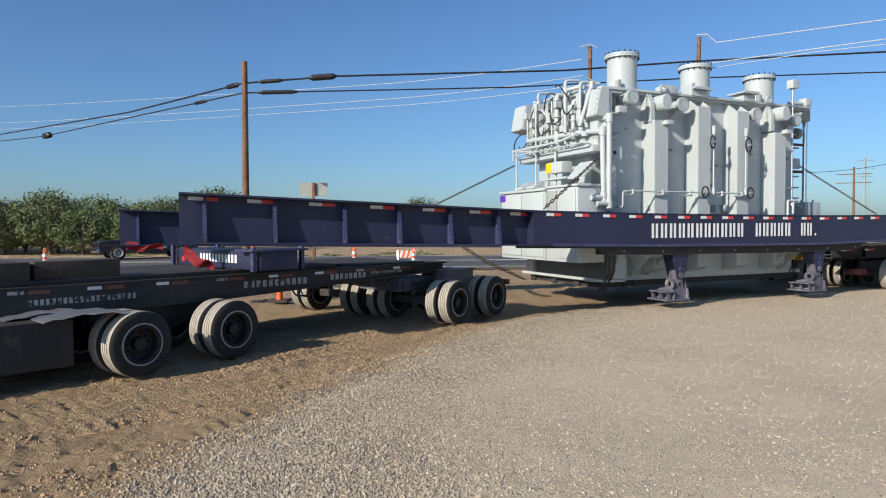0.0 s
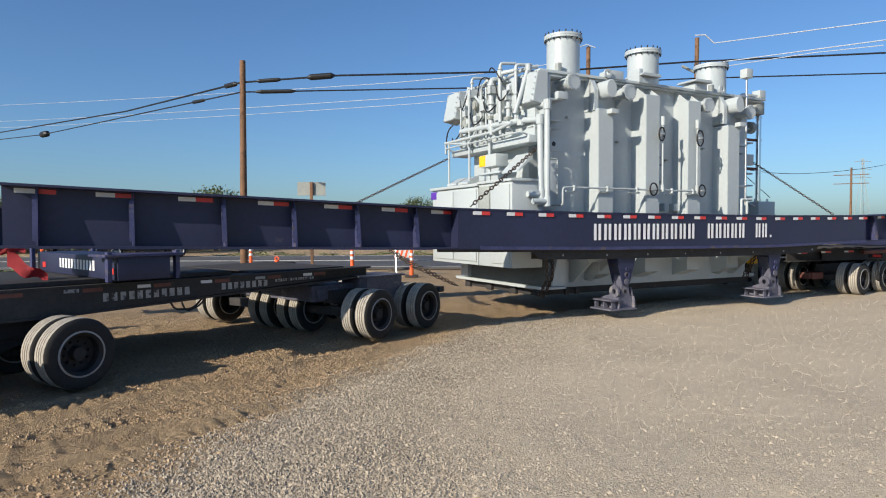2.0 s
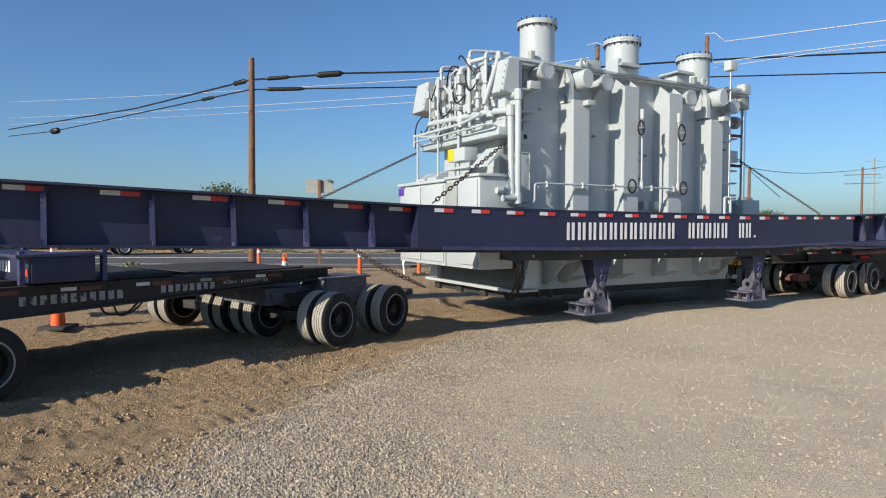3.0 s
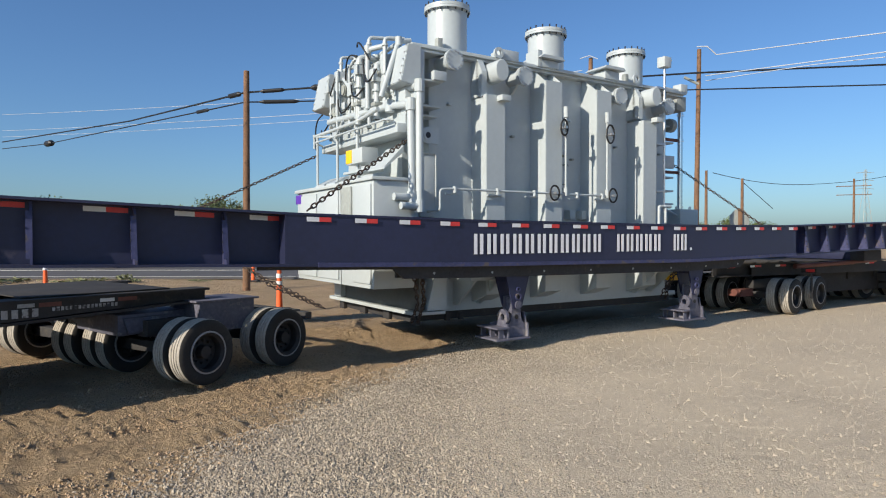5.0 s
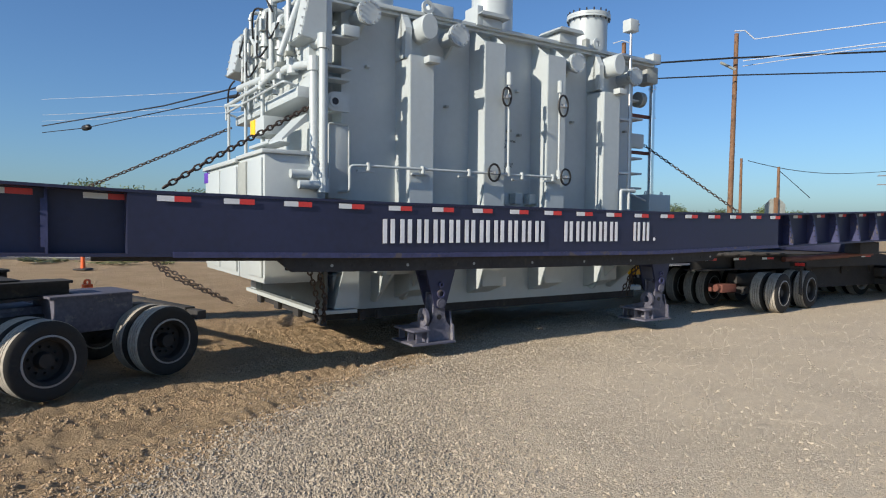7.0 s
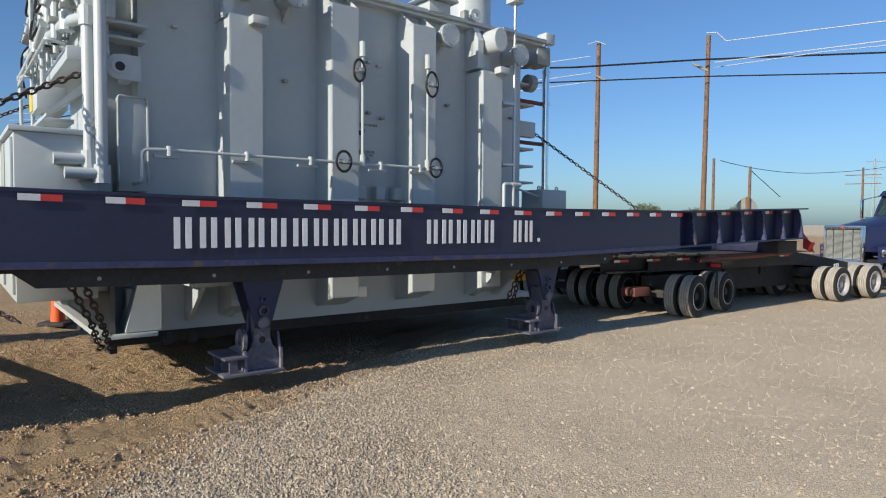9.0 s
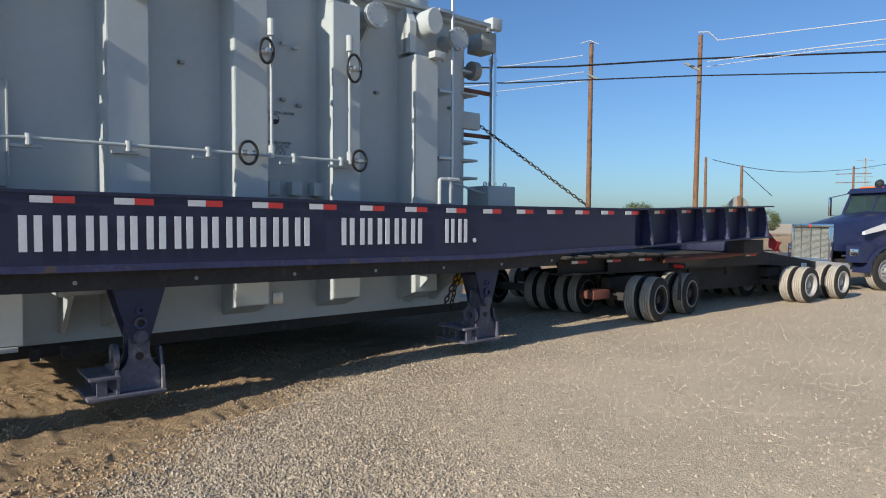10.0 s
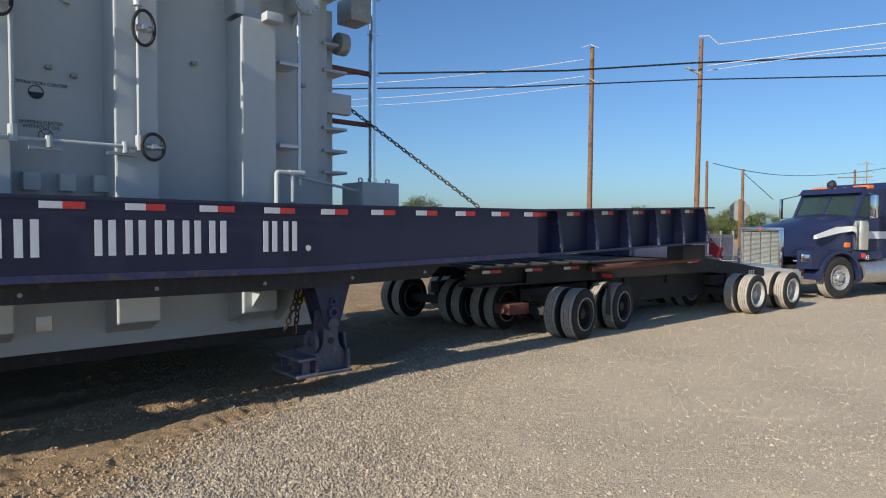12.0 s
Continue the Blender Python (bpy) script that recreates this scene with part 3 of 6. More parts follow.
    strip(bm, -7.75, 1.9, 0.10, 0.14, lambda x: zlow(x) - (0.17 if -5.85 < x < 1.7 else 0.045), lambda x: zlow(x), 60)
    strip(bm, -5.8, 1.7, 0.36, 0.40, lambda x: zlow(x) - 0.17, lambda x: zlow(x), 30)
    rail = part("hanger_rail", bm, BLACKFRAME, g, "dark drilled hanger rail")
    # discs coloured like holes: black for shade inside, grey for daylight showing through
    for k in range(30):
        x = -5.6 + 0.245 * k
        bm = bmesh.new()
        cyl(bm, (x, 0.096, zlow(x) - 0.10), (x, 0.101, zlow(x) - 0.10), 0.018, seg=12)
        part("pin_hole_disc", bm, GREYDARK if k % 4 == 1 else BLACK, rail)
    jack_leg(-3.87, g)
    jack_leg(0.31, g)
    return g


def bolts(bm, c, r, n, size, axis="y", length=0.03):
    for k in range(n):
        a = 2 * math.pi * k / n
        u, v = r * math.cos(a), r * math.sin(a)
        p = Vector(c) + (Vector((u, 0, v)) if axis == "y" else Vector((u, v, 0)))
        q = p + (Vector((0, -length, 0)) if axis == "y" else Vector((0, 0, length)))
        cyl(bm, p, q, size, seg=6)


def small_bolt(name, r, length, material):
    bm = bmesh.new()
    cyl(bm, (0, 0, 0), (0, 0, length), r, seg=6)
    return finish(bm, name, material)


BOLT, STUD = small_bolt("bolt", 0.012, 0.02, STEEL), small_bolt("stud", 0.013, 0.17, INK)


def rib(x, tr, roof, low=False):
    """A hollow trapezoid stiffener on the tank wall, with a hipped head."""
    bm = bmesh.new()
    w0, w1, yb, yf = 0.205, 0.185, 1.22, 0.82
    zb, zt = 0.78, roof
    pts = [(-w0, yb, zb - 0.14), (-w1, yf, zb), (w1, yf, zb), (w0, yb, zb - 0.14), (-w0, yb, zt), (-w1, yf, zt), (w1, yf, zt), (w0, yb, zt)]
    v = [bm.verts.new((x + a, b, c)) for a, b, c in pts]
    for f in ((0, 1, 5, 4), (1, 2, 6, 5), (2, 3, 7, 6), (4, 5, 6, 7), (3, 2, 1, 0), (0, 4, 7, 3)):
        bm.faces.new([v[i] for i in f])
    bmesh.ops.bevel(bm, geom=[e for e in bm.edges], offset=0.007, segments=2, affect="EDGES")
    if not low:
        # the side plates run on into pointed ears over the folded front
        for u in (-w0, w0 - 0.014):
            prism(bm, [(yf + 0.012, zt - 0.01), (1.19, zt + 0.26), (1.215, zt + 0.10), (1.215, zt - 0.01)], "x", x + u + (0.012 if u < 0 else -0.012), x + u + (0.026 if u < 0 else 0.002))
    part("tank_rib", bm, GREY, tr)


def transformer():
    tr = tagged(new("power_transformer"), "large pale grey power transformer with ribbed tank and capped bushing turrets", "transformer")
    bm = bmesh.new()
    box(bm, -5.08, 1.05, 1.2, 3.85, 0.52, 4.5)
    bmesh.ops.bevel(bm, geom=[e for e in bm.edges if abs((e.verts[0].co - e.verts[1].co).z) > 3], offset=0.30, segments=10, affect="EDGES")
    tank = part("tank", bm, GREY, tr, "pale grey steel tank wall")
    bm = bmesh.new()
    for z0, z1, o in ((4.49, 4.53, 0.13), (4.533, 4.585, 0.19)):
        box(bm, -5.1 - o * 0.4, 1.05 + o * 0.5, 1.2 - o, 3.85 + o, z0, z1, 0.006)
    part("cover_flange", bm, GREY, tr)
    bm = bmesh.new()
    box(bm, -5.14, 1.2, 1.3, 4.1, 0.50, 0.58, 0.008)
    prism(bm, [(-5.24, 0.585), (-5.14, 0.585), (-5.14, 0.53), (-5.24, 0.53)], "y", 0.84, 4.1)
    box(bm, -5.14, -4.7, 0.84, 1.3, 0.53, 0.575, 0.006)
    part("base_flange", bm, WHITEGREY, tr)
    bm = bmesh.new()
    box(bm, -5.05, 1.0, 1.3, 4.0, 0.38, 0.515)
    for x in (-4.6, -4.35):
        box(bm, x, x + 0.08, 0.98, 1.05, 0.40, 0.52, 0.01)
    for y in (1.0, 1.9, 2.8, 3.7):
        box(bm, -5.12, -5.05, y, y + 0.2, 0.36, 0.50, 0.01)
    part("skid", bm, BLACKFRAME, tr, "black steel skid under the base")
    # the end of the base below the cabinet
    for pts, ax, u, v in (([(3.6, 0.60), (3.9, 0.60), (3.9, 1.2), (3.6, 1.2)], "x", -5.22, -5.1),
                          ([(-5.0, 0.585), (-4.66, 0.585), (-4.66, 1.3), (-4.82, 1.3)], "y", 0.875, 1.2)):
        bm = bmesh.new()
        prism(bm, pts, ax, u, v)
        part("base_end", bm, GREY, tr)
    # the cabinet's shade on this panel is put into its colour
    bm = bmesh.new()
    box(bm, -5.13, -5.085, 0.9, 3.7, 0.53, 1.1)
    box(bm, -5.139, -5.085, 0.9, 3.7, 0.585, 0.60)
    part("recessed_panel", bm, SHADED_PANEL, tr, "panel set back in the base, coloured dark for the cabinet's shade")
    for x in (-4.1, -0.02):
        bm = bmesh.new()
        prism(bm, [(x - 0.33, 1.12), (x + 0.33, 1.12), (x + 0.33, 1.03), (x - 0.33, 1.03)], "y", 0.55, 1.2)
        prism(bm, [(0.58, 1.03), (1.2, 1.03), (1.2, 0.62), (1.08, 0.62)], "x", x + 0.2, x + 0.24)
        prism(bm, [(0.58, 1.03), (1.2, 1.03), (1.2, 0.62), (1.08, 0.62)], "x", x - 0.24, x - 0.2)
        part("jacking_bracket", bm, GREY, tr)
    bm = bmesh.new()
    box(bm, -4.95, -4.62, 1.06, 1.19, 0.74, 1.0, 0.01)
    part("ground_pad_plate", bm, GREY, tr)
    bm = bmesh.new()
    box(bm, -2.16, -2.03, 1.185, 1.2, 0.72, 0.86, 0.004)
    part("ground_pad", bm, STEEL, tr)
    for x, roof, low in ((-3.77, 3.93, True), (-2.55, 4.30, False), (-1.37, 4.28, False), (-0.16, 3.86, True)):
        rib(x, tr, roof, low)
    # above the two short ribs: an upright, and a blanked oval neck
    for x in (-3.77, -0.16):
        bm = bmesh.new()
        prism(bm, [(0.9, 3.9), (1.2, 3.9), (1.2, 4.5), (1.02, 4.5), (0.9, 4.3)], "x", x - 0.22, x - 0.12)
        prism(bm, [(x - 0.22, 3.9), (x + 0.10, 3.9), (x + 0.10, 4.15), (x - 0.12, 4.48), (x - 0.22, 4.48)], "y", 1.0, 1.05)
        neck = part("neck_bracket", bm, GREY, tr)
        bm = bmesh.new()
        prof = [(0.0, 0.70), (0.118, 0.70), (0.128, 0.71), (0.128, 1.2), (0.0, 1.2)]
        spin(bm, prof, 28, Matrix.LocRotScale((x + 0.04, 0, 4.30), None, (1, 1, 1.35)), closed=False)
        part("oval_cap", bm, GREY, neck)
        bm = bmesh.new()
        box(bm, x + 0.02, x + 0.20, 0.68, 0.82, 3.83, 3.92, 0.01)
        part("lifting_lug", bm, WHITEGREY, neck)
    for x, y, z in ((-4.57, 0.78, 4.36), (-3.18, 0.80, 4.30), (-0.93, 0.82, 4.24), (0.42, 0.84, 4.20)):
        bm = bmesh.new()
        cyl(bm, (x, y, z), (x, y + 0.03, z), 0.158, seg=28)
        cyl(bm, (x, y + 0.04, z), (x, y + 0.07, z), 0.158, seg=28)
        cyl(bm, (x, y + 0.07, z), (x, 1.2, z), 0.11, seg=24)
        fl = part("blind_flange", bm, GREY, tr, "round bolted blind flange")
        for k in range(12):
            a = 2 * math.pi * k / 12
            share("bolt", BOLT, fl, pose(x + 0.13 * math.cos(a), y, z + 0.13 * math.sin(a), 90, 0, 0))
        bm = bmesh.new()
        prism(bm, [(y + 0.2, z - 0.10), (1.2, z - 0.10), (1.2, z - 0.26)], "x", x - 0.02, x + 0.02)
        part("gusset", bm, GREY, fl)
    # bushing turrets with bolted lids
    for x, top, r in ((-4.17, 5.44, 0.325), (-2.04, 5.40, 0.325), (0.06, 5.34, 0.325)):
        y = 1.62
        bm = bmesh.new()
        cyl(bm, (x, y, 4.55), (x, y, top - 0.08), r, seg=40)
        tu = part("bushing_turret", bm, GREY, tr, "upright grey bushing turret with bolted lid")
        bm = bmesh.new()
        cyl(bm, (x, y, top - 0.085), (x, y, top - 0.05), r + 0.055, seg=40)
        cyl(bm, (x, y, top - 0.045), (x, y, top), r + 0.05, seg=40)
        part("lid", bm, GREY, tu)
        for k in range(18):
            a = 2 * math.pi * k / 18
            share("bolt", STUD, tu, pose(x + (r + 0.03) * math.cos(a), y + (r + 0.03) * math.sin(a), top - 0.12))
        bm = bmesh.new()
        box(bm, x - r - 0.07, x - r + 0.02, y - 0.35, y - 0.25, 4.56, 4.82, 0.01)
        part("terminal_block", bm, GREYDARK, tu)
    for x, w, h in ((-3.35, 0.34, 0.17), (-2.72, 0.10, 0.28), (-2.5, 0.36, 0.12), (-1.0, 0.36, 0.15)):
        bm = bmesh.new()
        box(bm, x - w / 2, x + w / 2, 0.98, 1.3, 4.56, 4.56 + h, 0.01)
        if w > 0.35:
            prism(bm, [(x - w * 0.75, 4.56 + h + 0.02), (x + w * 0.75, 4.56 + h + 0.02), (x + w * 0.6, 4.56 + h + 0.07), (x - w * 0.6, 4.56 + h + 0.07)], "y", 0.9, 1.4)
            box(bm, x - w / 3, x + w / 3, 1.02, 1.26, 4.56 + h, 4.58 + h)
        part("cover_box", bm, GREY, tr)
    for x in (-3.62, -0.4):
        bm = bmesh.new()
        spin(bm, [(0.09, -0.02), (0.09, 0.02), (0.045, 0.02), (0.045, -0.02)], 18, pose(x, 0.95, 4.64))
        part("lifting_eye", bm, GREY, tr)
    # small sampling pipe along the wall
    bm = bmesh.new()
    tube(bm, bent([(-4.86, 1.12, 2.08), (-4.86, 0.74, 2.08), (-4.86, 0.74, 2.40), (-4.7, 0.74, 2.41), (-1.25, 0.74, 2.41)], 0.06), 0.018, 10)
    for x in (-2.36, -1.38):
        tube(bm, [(x, 0.74, 2.41), (x, 0.74, 3.84)], 0.018, 10)
        cyl(bm, (x, 0.74, 3.70), (x, 0.74, 3.88), 0.04, seg=12)
        cyl(bm, (x, 0.74, 2.38), (x, 0.74, 2.52), 0.036, seg=12)
    pipe = part("sampling_pipe", bm, WHITEGREY, tr, "thin pale pipe with brackets and risers")
    for x in (-4.6, -3.8, -3.05, -2.1, -1.5):
        bm = bmesh.new()
        box(bm, x - 0.14, x + 0.1, 0.76, 0.82, 2.33, 2.36, 0.004)
        cyl(bm, (x, 0.74, 2.35), (x, 0.74, 2.45), 0.03, seg=10)
        part("pipe_bracket", bm, WHITEGREY, pipe)
    for x, z, r in ((-2.64, 2.42, 0.115), (-1.27, 2.42, 0.115), (-2.43, 3.52, 0.09), (-1.34, 3.5, 0.11)):
        bm = bmesh.new()
        tube(bm, [(x + r * 0.85 * math.cos(a * math.pi / 12), 0.70, z + r * (1.45 if z > 3 else 1.05) * math.sin(a * math.pi / 12)) for a in range(24)], 0.016, 8, closed=True)
        part("hose_loop", bm, BLACK, pipe, "coiled black hose")
        bm = bmesh.new()
        cyl(bm, (x - 0.06, 0.73, z), (x + 0.1, 0.73, z), 0.03, seg=10)
        box(bm, x - 0.02, x + 0.02, 0.64, 0.8, z - 0.02, z + 0.02)
        part("valve", bm, STEEL, pipe)
    for x, z in ((-4.45, 3.75), (-3.2, 3.35), (-2.05, 3.75), (-1.85, 3.05), (-2.05, 3.1), (-0.75, 3.35), (0.5, 3.3), (-1.9, 3.72)):
        bm = bmesh.new()
        box(bm, x, x + 0.055, 1.13, 1.2, z, z + 0.035, 0.004)
        part("cable_clip", bm, GREYDARK if z < 3.7 else WHITEGREY, tank)
    for x in (-2.25, -1.97, -1.69):
        bm = bmesh.new()
        box(bm, x, x + 0.13, 1.05, 1.2, 2.0, 2.16, 0.008)
        part("pad", bm, GREY, tank)
    # centre marks
    for txt, z, s in (("OPERATION CENTER", 2.965, 0.045), ("SHIPPING CENTER", 2.615, 0.042), ("WITHOUT OIL", 2.575, 0.045)):
        words(txt, s, INK, pose(-2.08, 1.196, z, 90, 0, 0), tank)
    bm = bmesh.new()
    spin(bm, [(0.062, -0.001), (0.062, 0.001), (0.054, 0.001), (0.054, -0.001)], 24, pose(-2.12, 1.196, 2.885))
    prism(bm, [(-2.12 + 0.056 * math.cos(math.pi + math.pi * k / 12), 2.885 + 0.056 * math.sin(math.pi + math.pi * k / 12)) for k in range(13)], "y", 1.195, 1.197)
    part("centre_mark", bm, INK, tank)
    bm = bmesh.new()
    spin(bm, [(0.06, -0.001), (0.06, 0.001), (0.054, 0.001), (0.054, -0.001)], 24, pose(-2.05, 1.196, 2.50))
    for s in (1, -1):
        tube(bm, [(-2.05 - 0.04, 1.196, 2.50 - 0.04 * s), (-2.05 + 0.04, 1.196, 2.50 + 0.04 * s)], 0.003, 5)
    part("centre_mark", bm, INK, tank)
    # near corner: door seam, lug for the chain, flanged corner post
    bm = bmesh.new()
    tube(bm, bent([(-5.0, 1.085, 2.1), (-5.0, 1.085, 2.96), (-4.72, 1.085, 2.96), (-4.72, 1.085, 2.1)], 0.03), 0.012, 6)
    part("corner_seam", bm, WHITEGREY, tank)
    bm = bmesh.new()
    t = bmesh.new()
    prism(t, [(-5.15 + 0.12 + 0.12 * math.cos(a), 3.19 + 0.12 * math.sin(a)) for a in [math.pi / 2 + k * math.pi / 8 for k in range(9)]] + [(-4.84, 3.07), (-4.84, 3.31)], "y", 0.80, 0.86)
    join(bm, t)
    spin(bm, [(0.075, -0.012), (0.075, 0.0), (0.045, 0.0), (0.045, -0.012)], 18, pose(-5.03, 0.8, 3.19))
    box(bm, -4.95, -4.87, 0.86, 1.3, 3.11, 3.27)
    lug = part("pulling_lug", bm, WHITEGREY, tr, "pierced pulling lug")
    # shade in the lug's eye, painted as an ink-black disc
    bm = bmesh.new()
    cyl(bm, (-5.03, 0.792, 3.19), (-5.03, 0.798, 3.19), 0.05, seg=16)
    part("lug_hole_disc", bm, INK, lug)
    for z, d in ((4.43, 0.3), (4.0, 0.34), (3.63, 0.3), (3.50, 0.22)):
        bm = bmesh.new()
        box(bm, -5.3, -4.75, 1.2 - d, 1.22, z, z + 0.03, 0.004)
        part("corner_shelf", bm, GREY, tr)
    bm = bmesh.new()
    box(bm, -5.2, -5.05, 0.86, 1.2, 3.66, 4.46, 0.01)
    box(bm, -4.92, -4.70, 0.80, 1.2, 4.02, 4.16, 0.01)
    part("corner_post", bm, GREY, tr)
    bm = bmesh.new()
    box(bm, -5.0, -4.73, 1.09, 1.2, 2.0, 2.95, 0.012)
    part("corner_panel", bm, GREY, tr)
    # far end: shelves, chain lug, gauge post, chromed pipe with its box
    bm = bmesh.new()
    for z in (3.95, 3.62, 2.9, 2.62, 2.35):
        box(bm, 0.98, 1.32, 1.45, 3.6, z, z + 0.035, 0.004)
    box(bm, 1.0, 1.25, 1.7, 3.4, 0.6, 4.46)
    part("end_shelf", bm, GREY, tr)
    bm = bmesh.new()
    box(bm, 1.05, 1.42, 1.5, 1.62, 3.12, 3.38, 0.02)
    part("pulling_lug", bm, WHITEGREY, tr)
    bm = bmesh.new()
    tube(bm, [(0.34, 0.9, 2.15), (0.34, 0.9, 4.94)], 0.022, 10)
    for z in (2.55, 3.45, 4.52):
        box(bm, 0.10, 0.36, 0.88, 1.2, z, z + 0.04, 0.004)
    gp = part("gauge_post", bm, STEEL, tr)
    bm = bmesh.new()
    box(bm, 0.24, 0.44, 0.82, 1.0, 4.94, 5.14, 0.015)
    cyl(bm, (0.44, 0.9, 5.08), (0.52, 0.9, 5.10), 0.025, seg=10)
    part("gauge_head", bm, WHITEGREY, gp)
    bm = bmesh.new()
    tube(bm, [(1.92, 1.75, 2.25), (1.92, 1.75, 4.78)], 0.062, 16)
    for z in (2.3, 3.05, 3.75, 4.3):
        cyl(bm, (1.92, 1.75, z), (1.92, 1.75, z + 0.05), 0.075, seg=16)
    dp = part("drain_pipe", bm, CHROME, tr, "tall bright pipe clamped to the tank end")
    bm = bmesh.new()
    box(bm, 1.80, 2.02, 1.64, 1.86, 4.78, 4.97, 0.02)
    box(bm, 1.3, 1.8, 1.70, 1.80, 4.80, 4.86, 0.01)
    part("pipe_head", bm, WHITEGREY, dp)
    for z in (3.05, 3.75):
        bm = bmesh.new()
        box(bm, 1.2, 1.95, 1.78, 1.84, z, z + 0.06, 0.006)
        part("clamp_arm", bm, RUST, dp)
    bm = bmesh.new()
    box(bm, 1.35, 1.65, 1.4, 1.75, 4.32, 4.62, 0.02)
    cyl(bm, (1.2, 1.5, 4.0), (1.32, 1.5, 4.0), 0.14, seg=18)
    cyl(bm, (1.45, 1.4, 4.6), (1.45, 1.4, 4.72), 0.06, seg=12)
    part("end_relay", bm, GREYDARK, tr)
    bm = bmesh.new()
    box(bm, 1.55, 2.15, 1.45, 1.95, 1.85, 2.27, 0.015)
    bx = part("junction_box", bm, WHITEGREY, tr, "pale steel junction box with lifting eyes")
    for u in (1.62, 2.06):
        bm = bmesh.new()
        spin(bm, [(0.04, -0.008), (0.04, 0.008), (0.02, 0.008), (0.02, -0.008)], 12, pose(u, 1.6, 2.30))
        part("eye", bm, STEEL, bx)
    bm = bmesh.new()
    tube(bm, bent([(-0.02, 0.72, 1.9), (-0.02, 0.72, 2.26), (0.16, 0.72, 2.26), (0.16, 0.72, 1.95)], 0.03), 0.028, 10)
    tube(bm, [(0.10, 0.75, 2.25), (1.55, 1.55, 2.15)], 0.018, 8)
    cyl(bm, (0.12, 0.72, 2.26), (0.3, 0.72, 2.26), 0.034, seg=10)
    part("drain_loop", bm, WHITEGREY, tr)
    control_end(tr)
    return tr


def slant_box(tr, y0, y1, zt, zb, x0=-5.2):
    """A cover box with a raking, bolted face."""
    bm = bmesh.new()
    prism(bm, [(x0, zb), (x0 - 0.34, zb + 0.06), (x0 - 0.22, zt), (x0, zt)], "y", y0, y1)
    bmesh.ops.bevel(bm, geom=list(bm.edges), offset=0.01, segments=2, affect="EDGES")
    b = part("slanted_cover", bm, GREY, tr, "slanted box cover with bolted rim")
    for k in range(6):
        f = k / 5
        for y in (y0 + 0.04, y1 - 0.04):
            share("bolt", BOLT, b, pose(x0 - 0.34 + 0.12 * f, y, zb + 0.08 + (zt - zb - 0.1) * f, 0, -90, 0))


